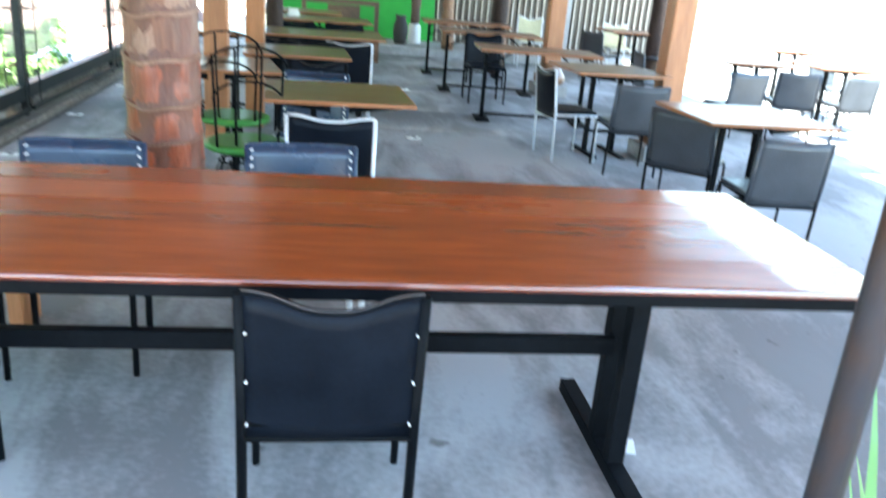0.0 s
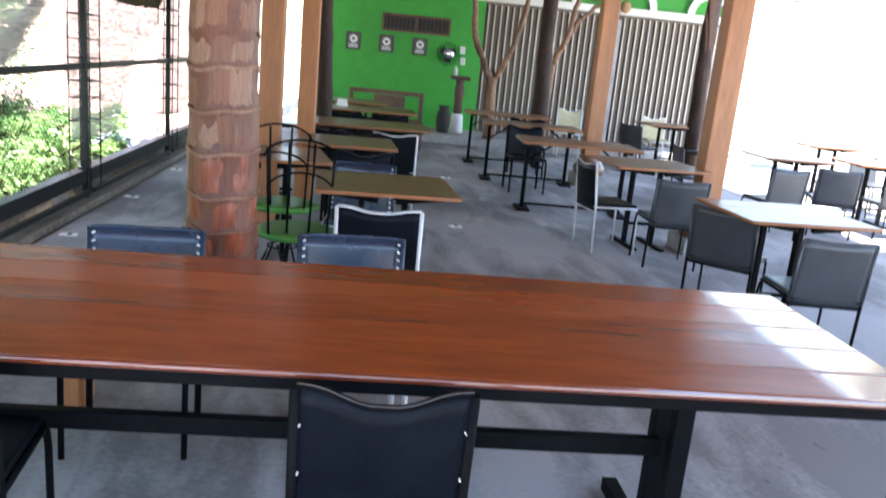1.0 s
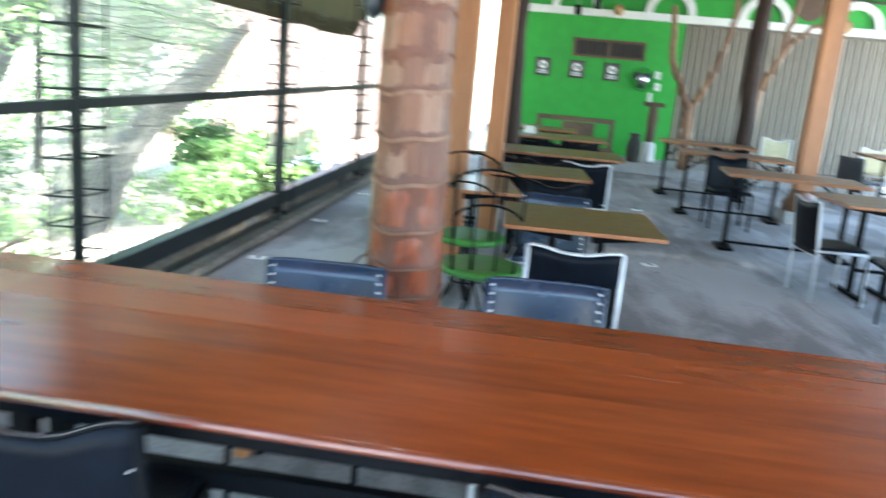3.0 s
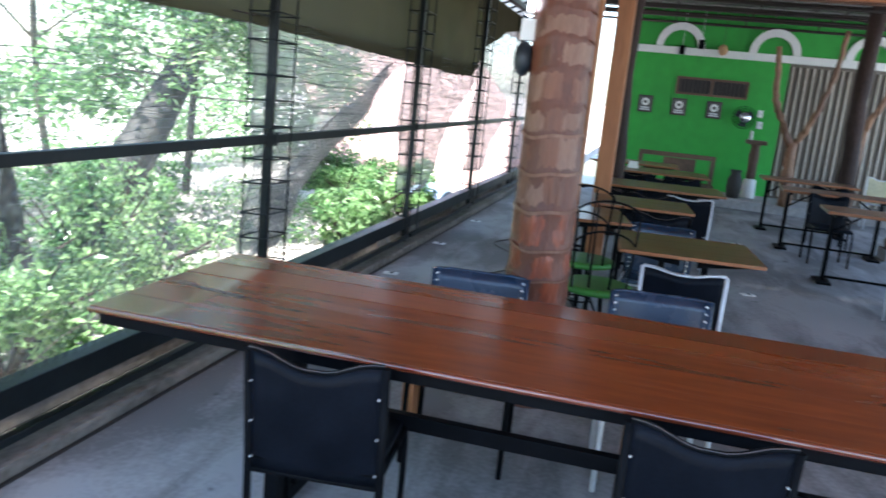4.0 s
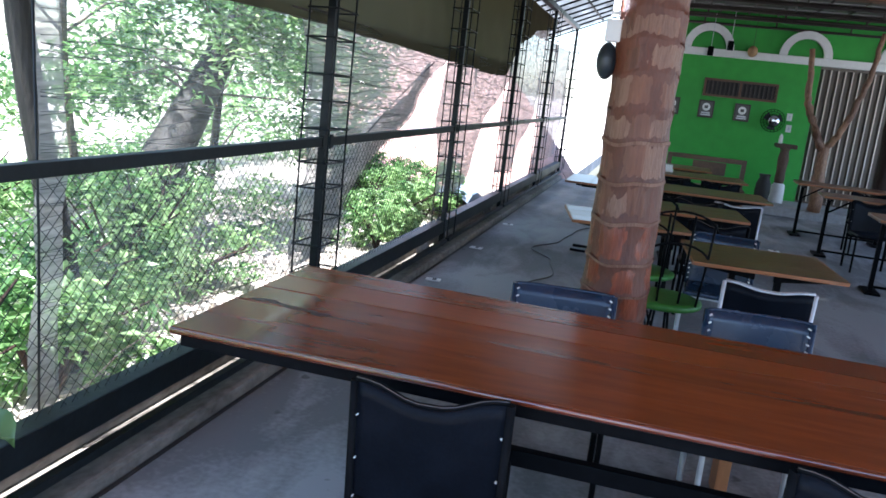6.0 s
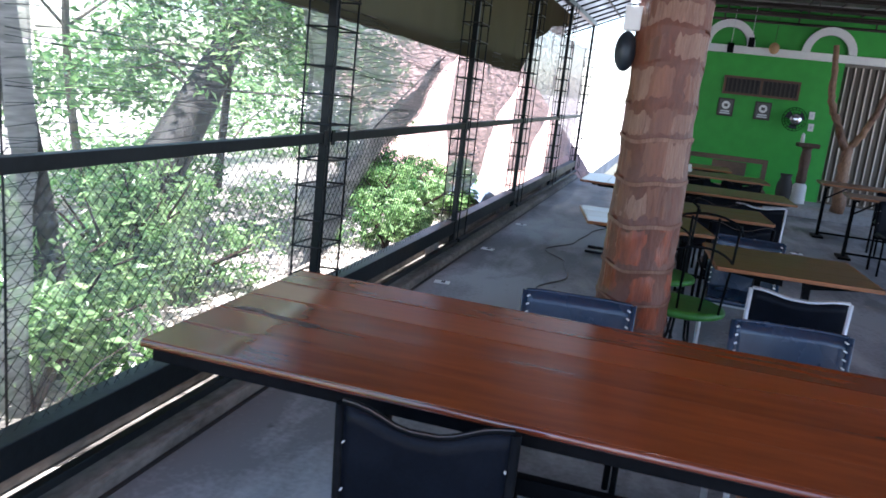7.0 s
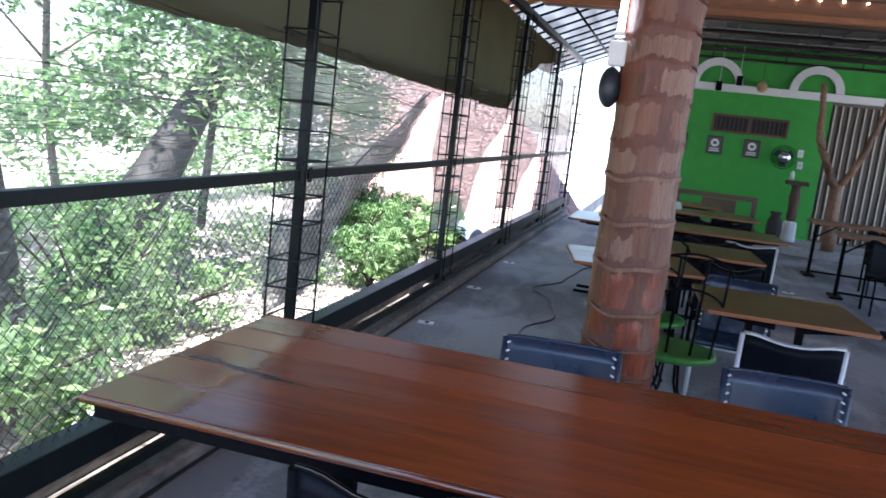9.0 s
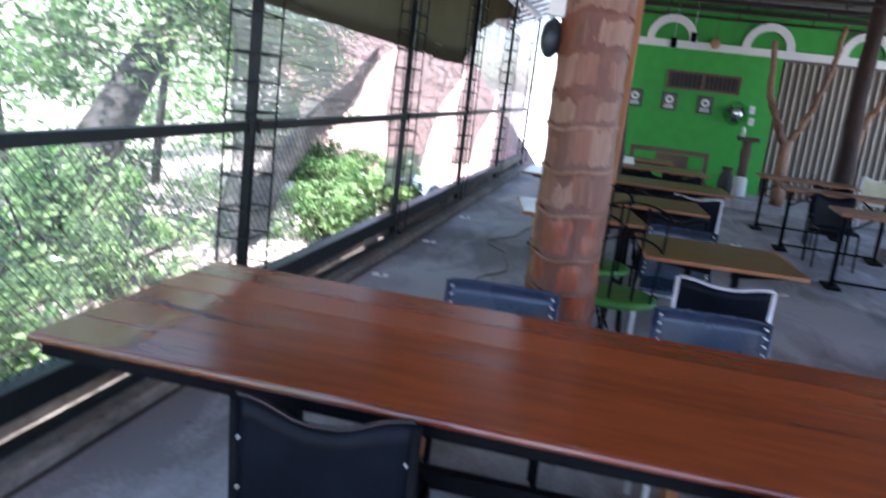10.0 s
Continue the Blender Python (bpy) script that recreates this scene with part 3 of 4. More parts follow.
def net(name, low, high, x, material, label, category, folds=0.03):
    """A hanging cloth with shallow folds, between a lower and an upper line in y and z."""
    y0, y1 = low[0][0], low[-1][0]
    ny, nz = int((y1 - y0) / 0.09) + 2, 14
    bm = bmesh.new()
    grid = []
    for i in range(ny):
        y = y0 + (y1 - y0) * i / (ny - 1)
        a = float(np.interp(y, [p[0] for p in low], [p[1] for p in low]))
        b = float(np.interp(y, [p[0] for p in high], [p[1] for p in high]))
        row = []
        for j in range(nz):
            z = a + (b - a) * j / (nz - 1)
            row.append(bm.verts.new((x + folds * (math.sin(y * 3.1 + z * 2) + 0.5 * math.sin(y * 7 - z * 5)) + 0.05 * noise.noise((y * 2, z * 3, 3)), y, z + 0.012 * noise.noise((y * 5, 1, 2)))))
        grid.append(row)
    for p, q in zip(grid, grid[1:]):
        for j in range(nz - 1):
            f = bm.faces.new((p[j], q[j], q[j + 1], p[j + 1]))
            f.smooth = True
    cloth = thing(name, pose(0, 0, 0), label, category)
    part("cloth", bm, material, cloth)
    bm = bmesh.new()
    tube(bm, [(x, p[0], p[1]) for p in low], 0.0025, 5)
    part("hem", bm, M_RUST, cloth)
    bm = bmesh.new()
    tube(bm, [(x, p[0], p[1]) for p in high], 0.006, 5)
    part("rope", bm, M_RUST, cloth)
    if name == "shade_net":
        for k in range(-26 if material in (M_NETW, M_NETD) else 0, 24):
            zz = 1.2 + k * 0.0275 + random.uniform(-0.02, 0.02)
            ys = [y for y in np.linspace(y0, y1, 25) if np.interp(y, [p[0] for p in low], [p[1] for p in low]) < zz]
            if len(ys) > 2:
                bm = bmesh.new()
                tube(bm, [(x + 0.03, y, zz - 0.02 * math.sin((y - y0) * 2.1 + k) + 0.008 * math.sin(y * 9 + k)) for y in ys], 0.0014, 3)
                part("wire", bm, M_FENCE, cloth)
    return cloth


net("shade_net", [(1.94, 0.2), (2.3, 0.34), (2.9, 0.42), (3.4, 0.4), (3.87, 0.38)], [(1.94, 1.86), (3.87, 1.86)], -2.60, M_NET, "grey see-through shade net hung behind the fence", "shade net")
net("shade_net", [(1.84, 0.25), (1.97, 0.2)], [(1.84, 1.86), (1.97, 1.86)], -2.615, M_NETD, "doubled hanging side edge of the grey shade net", "shade net", 0.012)
tagged(bar("net_rope", [(-2.6, 1.855, 0.2), (-2.59, 1.84, 0.9), (-2.6, 1.815, 1.86)], 0.005, M_FENCE, None, 6), "dark rope along the side edge of the net", "rope")
net("shade_net", [(3.83, 0.38), (4.3, 0.42), (4.68, 0.72), (5.6, 1.18), (6.95, 1.82)], [(3.83, 1.86), (6.95, 1.86)], -2.605, M_NETD, "denser doubled grey shade net with a slanting hem", "shade net")
net("shade_net", [(4.02, 0.39), (4.3, 0.42), (4.68, 0.72), (5.6, 1.18), (6.5, 1.6)], [(4.02, 0.75), (4.3, 0.84), (4.68, 1.02), (5.6, 1.4), (6.5, 1.72)], -2.63, M_FOLD, "folded-up grey lower edge of the shade net", "shade net")
net("shade_net", [(6.8, 0.5), (7.75, 0.45), (8.35, 0.9), (9.1, 1.35), (9.85, 1.82)], [(6.8, 1.86), (9.85, 1.86)], -2.60, M_NETW, "pale see-through shade net with a slanting hem", "shade net")
net("shade_net", [(9.65, 0.5), (11.0, 0.45), (11.5, 0.9), (12.2, 1.5), (12.6, 1.88)], [(9.65, 2.7), (12.6, 2.75)], -2.60, M_NETW, "pale see-through shade net with a slanting hem", "shade net")
net("shade_net", [(12.6, 0.4), (15.6, 0.4)], [(12.6, 2.4), (15.6, 2.4)], -2.60, M_NETW, "pale see-through shade net", "shade net")
net("tarp", [(0.5, 1.8), (3.8, 1.81), (6.4, 1.76), (8.8, 1.7), (9.4, 1.72), (9.7, 1.98), (11.3, 2.42), (13.2, 2.6)], [(0.5, 2.8), (6.0, 2.8), (8.0, 2.8), (13.2, 2.75)], -2.57, M_TARP, "dark brown tarpaulin hung along the top of the fence", "tarpaulin", 0.015)


# ---- pillars and posts ----
def palm_pillar(m, r, top):
    p = thing("palm_pillar", m, "varnished red-brown palm trunk pillar with ring scars", "pillar")
    rnd = random.Random(4)
    rings, z = [], 0.0
    while z < top:
        h = rnd.uniform(0.12, 0.2)
        rings.append((z, min(h, top - z), 0.35 * len(rings)))
        z += h

    def at(a, ring, q, lift=0.0):
        z, h, ph = ring
        zz = z + h * q + 0.012 * math.sin(a * 2 + ph) + 0.006 * math.sin(a * 5 + ph)
        prof = 1.03 - 0.045 * math.sin(math.pi * q) ** 0.6
        lump = 0.05 * noise.noise((math.cos(a) * 1.3, math.sin(a) * 1.3, zz * 4)) + 0.02 * noise.noise((math.cos(a) * 5, math.sin(a) * 5, zz * 12))
        rr = r * prof * (1 + 0.1 * max(0, 1 - zz / 1.3)) * (1 + lump) + lift
        return Vector((rr * math.cos(a) - 0.012 * zz, rr * math.sin(a), max(0, zz)))

    bm = bmesh.new()
    N = 30
    loops = [[bm.verts.new(at(2 * math.pi * k / N, ring, q)) for k in range(N)] for ring in rings for q in (0.01, 0.1, 0.5, 0.9, 0.99)]
    for a, b in zip(loops, loops[1:]):
        for k in range(N):
            f = bm.faces.new((a[k], a[(k + 1) % N], b[(k + 1) % N], b[k]))
            f.smooth = True
    part("trunk", bm, M_PALMC, p)
    for ring in rings:
        a0 = rnd.uniform(0, 6.3)
        for s in range(6):
            # pale upper bark; the scale at front right also carries the light falling there
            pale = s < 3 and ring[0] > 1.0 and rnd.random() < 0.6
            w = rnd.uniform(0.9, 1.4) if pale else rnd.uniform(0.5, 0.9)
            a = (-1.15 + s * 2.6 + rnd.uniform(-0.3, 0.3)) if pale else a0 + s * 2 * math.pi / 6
            q0, q1 = rnd.uniform(0.06, 0.16), rnd.uniform(0.75, 0.95)
            bm = bmesh.new()
            g = []
            for i in range(9):
                e = abs(i / 4 - 1)
                g.append([bm.verts.new(at(a + w * (i / 8 - 0.5) + 0.07 * math.sin(j * 2.3 + s + ring[0] * 9) * (i in (0, 8)), ring, q0 + (q1 - q0) * j / 5 + 0.03 * math.sin(i * 1.9 + s), 0.0035 * (1 - e ** 4) * (1 - abs(j / 2.5 - 1) ** 4) - 0.0005)) for j in range(6)])
            for x, y in zip(g, g[1:]):
                for j in range(5):
                    f = bm.faces.new((x[j], y[j], y[j + 1], x[j + 1]))
                    f.smooth = True
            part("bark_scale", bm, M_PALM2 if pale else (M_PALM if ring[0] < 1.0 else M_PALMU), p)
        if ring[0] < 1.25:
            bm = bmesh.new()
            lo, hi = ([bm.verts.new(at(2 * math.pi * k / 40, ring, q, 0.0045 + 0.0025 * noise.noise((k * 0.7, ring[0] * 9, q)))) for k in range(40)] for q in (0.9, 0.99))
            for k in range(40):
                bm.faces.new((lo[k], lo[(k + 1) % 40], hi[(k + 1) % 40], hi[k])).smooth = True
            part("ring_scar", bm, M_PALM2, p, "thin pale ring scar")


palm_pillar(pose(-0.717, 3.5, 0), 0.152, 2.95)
spk = thing("loudspeaker", pose(-0.92, 3.47, 1.73), "dark oval loudspeaker fixed to the palm pillar", "loudspeaker")
bm = bmesh.new()
bmesh.ops.create_uvsphere(bm, u_segments=16, v_segments=10, radius=0.085, matrix=Matrix.Diagonal((0.55, 0.8, 1.0, 1)))
for f in bm.faces:
    f.smooth = True
part("cabinet", bm, M_SPEAK, spk)
block("bracket", (0.06, 0, 0), (0.08, 0.03, 0.04), M_BLACK, spk)
jb = thing("switch_box", pose(-0.905, 3.45, 1.865), "white plastic switch box on the palm pillar", "switch box")
block("body", (0, 0, 0), (0.07, 0.07, 0.1), M_WHITE, jb, 0.006)
tl = thing("tube_lamp", pose(-0.905, 3.43, 1.93), "thin white tube lamp on the palm pillar", "lamp")
bar("tube", [(0, 0, 0.0), (0, 0, 0.5)], 0.013, M_TUBE, tl, 10)
block("socket", (0, 0, 0.01), (0.04, 0.04, 0.02), M_WHITE, tl)


def wood_post(x, y, s, top, base=True):
    p = thing("wooden_post", pose(x, y, 0), "square orange-brown wooden roof post", "post", "wooden roof posts")
    z0 = 0.14 if base else 0.0
    if base:
        block("plinth", (0, 0, 0.07), (0.42, 0.42, 0.14), M_PLINTH, p, 0.012, label="grey concrete plinth")
        bm = bmesh.new()
        tube(bm, [(0, 0, z) for z in (0.14, 0.17, 0.24, 0.3, 0.36, 0.4)], 0.1, 16, [s * 0.85, s * 0.95, s * 1.0, s * 0.8, s * 0.66, s * 0.62])
        part("foot", bm, M_DARKTOP, p, "carved dark wooden foot")
        z0 = 0.4
    block("shaft", (0, 0, (z0 + top) / 2), (s, s, top - z0), M_POST, p, 0.012)


wood_post(2.93, 6.6, 0.2, 2.95)
wood_post(2.84, 10.2, 0.21, 3.32)
wood_post(-0.905, 6.5, 0.18, 2.95, False)
wood_post(-0.66, 7.1, 0.155, 2.95, False)


def trunk_post(x, y, r, top, lean=0.0):
    p = thing("trunk_post", pose(x, y, 0), "rough dark tree-trunk roof post", "post", "trunk roof posts")
    bm = bmesh.new()
    zs = np.linspace(0, top, 22)
    tube(bm, [(lean * z / top + 0.02 * math.sin(z * 2.3), 0.02 * math.cos(z * 1.7), z) for z in zs], r, 14, [r * (1.12 - 0.2 * z / top + 0.06 * math.sin(z * 9)) for z in zs])
    for v in bm.verts:
        v.co += 0.1 * r * noise.noise_vector(v.co * 9)
    part("trunk", bm, M_TRUNK, p)


trunk_post(-0.66, 9.2, 0.085, 3.32)
trunk_post(2.47, 12.1, 0.115, 3.32)
trunk_post(5.02, 12.2, 0.115, 3.32)
trunk_post(7.2, 8.6, 0.13, 3.32)


def dead_tree(m, arms):
    p = thing("bare_branch_post", m, "bare peeled forked tree branch standing as decoration", "branch", "bare branches")
    for k, (name, pts, r0, r1) in enumerate(arms):
        bm = bmesh.new()
        n = len(pts) * 4
        P = []
        for i in range(n):
            f = i / (n - 1) * (len(pts) - 1)
            j = min(int(f), len(pts) - 2)
            P.append(Vector(pts[j]).lerp(Vector(pts[j + 1]), f - j) + 0.035 * noise.noise_vector((i * 0.7, k * 7, 1)))
        tube(bm, P, r0, 10, [(r0 + (r1 - r0) * i / (n - 1)) * 0.82 * (1 + 0.18 * noise.noise((i * 0.9, k * 3, 5))) for i in range(n)])
        part(name, bm, M_BRANCH, p)


dead_tree(pose(1.96, 13.7, 0.15), [("trunk", [(0, 0, 0), (-0.02, 0, 0.6), (-0.04, 0, 1.05)], 0.13, 0.1),
                                 ("limb", [(-0.05, 0, 0.98), (-0.27, 0, 1.4), (-0.42, 0, 1.75), (-0.43, 0, 2.1), (-0.5, 0, 2.56)], 0.085, 0.05),
                                 ("limb", [(-0.03, 0, 1.0), (0.15, -0.05, 1.3), (0.3, -0.08, 1.75), (0.42, -0.1, 2.3), (0.46, -0.12, 2.85)], 0.07, 0.045)])
dead_tree(pose(2.66, 12.6, 0.0), [("trunk", [(0, 0, 0), (0.03, 0, 0.8), (0.05, 0, 1.55)], 0.07, 0.055),
                                  ("limb", [(0.05, 0, 1.5), (0.22, -0.1, 2.0), (0.3, -0.1, 2.5), (0.42, -0.1, 3.05)], 0.055, 0.045),
                                  ("limb", [(0.07, 0, 1.62), (0.35, -0.1, 2.2), (0.6, -0.1, 2.45), (0.95, -0.1, 2.58)], 0.05, 0.035)])


# ---- furniture ----
def long_table(m):
    """The large table: boards along x; the origin lies under its middle."""
    t = thing("dining_table", m, "long glossy red-brown plank table on a black steel frame", "table")
    L, W, n = 3.43, 0.96, 5
    w = W / n
    for i in range(n):
        bm = bmesh.new()
        y0, cup, ends = -W / 2 + i * w, (0.0007, 0.0004, 0.0008, 0.0005, 0.0006)[i], []
        for x in np.linspace(-L / 2, L / 2, 13):
            dip = cup * (1 + 0.5 * math.sin(x * 2.1 + i * 1.7))
            ring = [(y0, 0.726), (y0, 0.7499)] + [(y0 + w * q, 0.75 - dip * (1 - (2 * q - 1) ** 2)) for q in np.linspace(0.004, 0.996, 13)] + [(y0 + w, 0.7499), (y0 + w, 0.726)]
            ends.append([bm.verts.new((x, yy, zz)) for yy, zz in ring])
        for p, q in zip(ends, ends[1:]):
            for k in range(len(p)):
                bm.faces.new((p[k], p[(k + 1) % len(p)], q[(k + 1) % len(p)], q[k])).smooth = 2 <= k < len(p) - 4
        bm.faces.new(ends[0])
        bm.faces.new(ends[-1][::-1])
        part("plank", bm, M_TABLE, t)
    bm = bmesh.new()
    tube(bm, [(-L / 2, -W / 2 - 0.001, 0.738), (L / 2, -W / 2 - 0.001, 0.738)], 0.0115, 10)
    part("edge_strip", bm, M_VARN, t, "rounded varnished front edge")
    for y in (-W / 2 + 0.05, W / 2 - 0.05):
        block("frame_rail", (0, y, 0.7035), (L - 0.03, 0.05, 0.044), M_BLACK, t, 0.004)
    for x in (-L / 2 + 0.04, L / 2 - 0.04):
        block("frame_rail", (x, 0, 0.7035), (0.05, W - 0.152, 0.044), M_BLACK, t, 0.004)
    for x in (-1.15, 1.14):
        for y in (-0.21, -0.06):
            block("leg", (x, y, 0.361), (0.055, 0.05, 0.622), M_BLACK, t, 0.004)
        block("foot_bar", (x, -0.07, 0.025), (0.055, 0.76, 0.05), M_BLACK, t, 0.004)
        block("cross_bar", (x, 0, 0.697), (0.05, W - 0.152, 0.05), M_BLACK, t)
    block("stretcher", (-0.005, -0.135, 0.415), (2.235, 0.04, 0.055), M_BLACK, t, 0.004)
    for x, y, rx, ry, tilt in ((-1.48, -0.1, 0.075, 0.017, -4), (-1.39, -0.115, 0.035, 0.02, 10), (-1.62, -0.07, 0.05, 0.015, 12), (-1.55, -0.085, 0.055, 0.008, -6), (-1.3, -0.12, 0.09, 0.005, -3)):
        bm = bmesh.new()
        ring = [(rx * math.cos(a) * (1 + 0.35 * noise.noise((math.cos(a) * 2, math.sin(a) * 2, x * 9))), ry * math.sin(a) * (1 + 0.5 * noise.noise((math.cos(a) * 3, math.sin(a) * 3, x * 5 + 4)))) for a in np.linspace(0, 2 * math.pi, 28, endpoint=False)]
        slab(bm, ring, 0.744, 0.7503 + 0.0001 * (x < -1.5))
        bmesh.ops.transform(bm, matrix=pose(x, y, 0, 0, 0, tilt), verts=bm.verts)
        part("knot", bm, M_KNOT, t, "dark knot in the wood")
    return t


long_table(pose(-0.232, 2.14, 0))


def leather_chair(m, frame_mat, back_mat, label, laced=True, hs=1.0, group="leather chairs", lace=1.0, dip=0.042, bow=0.022, rad=1.0):
    """Faces +y; the back is at -y."""
    c = thing("dining_chair", m, label, "chair", group)
    W = 0.21
    for s in (-1, 1):
        if lace > 1:
            bar("back_post", [(s * W, -0.17, 0), (s * W, -0.185, 0.4)], 0.0135 * rad, frame_mat, c)
            bar("back_edge", [(s * W, -0.184, 0.39), (s * W, -0.225, 0.792)], 0.0138 * rad, back_mat, c)
        else:
            bar("back_post", [(s * W, -0.17, 0), (s * W, -0.185, 0.42), (s * W, -0.225, 0.792)], 0.0135 * rad, frame_mat, c)
        bar("leg", [(s * W, 0.215, 0), (s * W, 0.205, 0.33), (s * W, 0.19, 0.39), (s * W, 0.15, 0.42)], 0.0115 * rad, frame_mat, c)
        bar("side_rail", [(s * W, -0.185, 0.415), (s * W, 0.19, 0.415)], 0.0115 * rad, frame_mat, c)
    for y, z in ((-0.185, 0.37), (0.19, 0.415), (-0.185, 0.415)):
        bar("cross_rail", [(-W, y, z), (W, y, z)], 0.010 * rad, frame_mat, c)
    bm = bmesh.new()
    g0, n, k = [], 12, 8
    for i in range(n + 1):
        u = i / n * 2 - 1
        f = min(1, max(0, (abs(u) - 0.15) / 0.68))
        top = 0.79 - dip + dip * f * f * (3 - 2 * f)
        col = []
        for j in range(k + 1):
            z = 0.375 + (top - 0.375) * j / k
            yc = -0.18 - 0.042 * (z - 0.4) / 0.38 + bow * (1 - u * u) * -1 * (0.4 + 0.6 * j / k)
            col.append((u * (W - 0.004), yc, z))
        g0.append(col)
    for off in (-0.008, 0.008):
        vs = [[bm.verts.new((x, y + off, z)) for x, y, z in col] for col in g0]
        for a, b in zip(vs, vs[1:]):
            for j in range(k):
                f = bm.faces.new((a[j], b[j], b[j + 1], a[j + 1]))
                f.smooth = True
        if off < 0:
            first = vs
    for i in range(n):
        for j in (0, k):
            bm.faces.new((first[i][j], first[i + 1][j], vs[i + 1][j], vs[i][j]))
    for i in (0, n):
        for j in range(k):
            bm.faces.new((first[i][j], first[i][j + 1], vs[i][j + 1], vs[i][j]))
    back = part("backrest", bm, back_mat, c)
    bm = bmesh.new()
    tube(bm, [(g0[i][k][0], g0[i][k][1], g0[i][k][2] + 0.006 * (dip > 0.01)) for i in range(n + 1)], 0.009 if dip > 0.01 else 0.0082, 8)
    part("top_rail", bm, frame_mat if dip > 0.01 else back_mat, c)
    if back_mat is M_LEATH:
        bm = bmesh.new()
        tube(bm, [(g0[i][k][0], g0[i][k][1] - 0.006, g0[i][k][2] + 0.0115) for i in range(n + 1)], 0.0018, 6)
        part("piping", bm, M_RUST, back, "thin pale piping")
    bm = bmesh.new()
    box(bm, (0, 0.005, 0.432), (2 * W - 0.015, 0.39, 0.03), None, 0.012)
    part("seat", bm, back_mat, c)
    if laced:
        for s in (-1, 1):
            for z in (np.arange(0.43, 0.79, 0.034) if lace > 1 else (0.42, 0.55, 0.69)):
                bm = bmesh.new()
                box(bm, (s * (W - 0.014), -0.185 - 0.042 * (z - 0.4) / 0.38, z), (0.012 * lace, 0.034, 0.006 * lace), Matrix.Rotation(0.5 * s, 3, 'Y'))
                part("lace", bm, M_LACE, back)
    for o in c.children_recursive:
        for v in o.data.vertices:
            v.co.z *= hs
    return c


BLK = "black leather chair, black steel frame, pushed under the long table"
chair = leather_chair(pose(0.012, 1.78, 0), M_BLACK, M_LEATH, BLK, hs=0.95, lace=0.45)
copy_thing(chair, pose(-1.12, 1.79, 0, 0, 0, 6))
BL = "blue-black leather chair with white laced sides, facing a table"
blue = leather_chair(pose(-0.095, 2.835, 0, 0, 0, 185), M_WSTEEL, M_LEATHB, "blue-black leather chair with white laced sides and white steel legs", hs=0.95, lace=1.05, dip=0.006, bow=0.05)
leather_chair(pose(-0.893, 2.73, 0, 0, 0, 185), M_BLACK, M_LEATHB, BL, hs=0.95, lace=1.05, dip=0.006, bow=0.05)
whitec = leather_chair(pose(0.008, 3.93, 0, 0, 0, -2), M_WSTEEL, M_LEATH, "black leather chair with a white steel frame, at a small table", False, hs=0.945, dip=0.022, rad=0.85)
copy_thing(whitec, pose(0.15, 7.55, 0, 0, 0, 0))
copy_thing(blue, pose(-0.12, 5.0, 0, 0, 0, 176))
copy_thing(chair, pose(-0.25, 6.95, 0, 0, 0, 180))
copy_thing(chair, pose(-0.1, 9.0, 0, 0, 0, 180))
copy_thing(chair, pose(-0.2, 7.4, 0, 0, 0, 2))
for x, y, a in ((-0.12, 6.04, 3), (-0.42, 9.7, -2), (0.12, 9.72, 4), (-0.5, 7.66, 5)):
    copy_thing(chair, pose(x, y, 0, 0, 0, a))
armc = leather_chair(pose(2.54, 4.09, 0, 0, 0, -3), M_BLACK, M_LEATHG, "dark grey leather chair with bent thin black steel legs", False, 0.92, group="grey leather chairs", lace=1.05, dip=0.008, bow=0.012, rad=0.75)
copy_thing(armc, pose(2.4, 6.04, 0, 0, 0, -2))
copy_thing(armc, pose(2.36, 4.82, 0, 0, 0, -40))
copy_thing(whitec, pose(2.0, 6.5, 0, 0, 0, -82))
copy_thing(chair, pose(1.8, 9.3, 0, 0, 0, 182))
copy_thing(chair, pose(2.05, 10.6, 0, 0, 0, 180))
copy_thing(armc, pose(4.05, 7.55, 0, 0, 0, 10))
copy_thing(armc, pose(4.9, 7.9, 0, 0, 0, -20))
copy_thing(armc, pose(3.75, 8.9, 0, 0, 0, -95))
copy_thing(armc, pose(4.1, 12.0, 0, 0, 0, -60))
copy_thing(armc, pose(5.1, 11.9, 0, 0, 0, 30))
cream = leather_chair(pose(4.75, 13.1, 0, 0, 0, 180), M_WSTEEL, M_CREAM, "cream padded chair behind a small table", False, group="cream chairs")
copy_thing(cream, pose(3.3, 13.3, 0, 0, 0, 175))


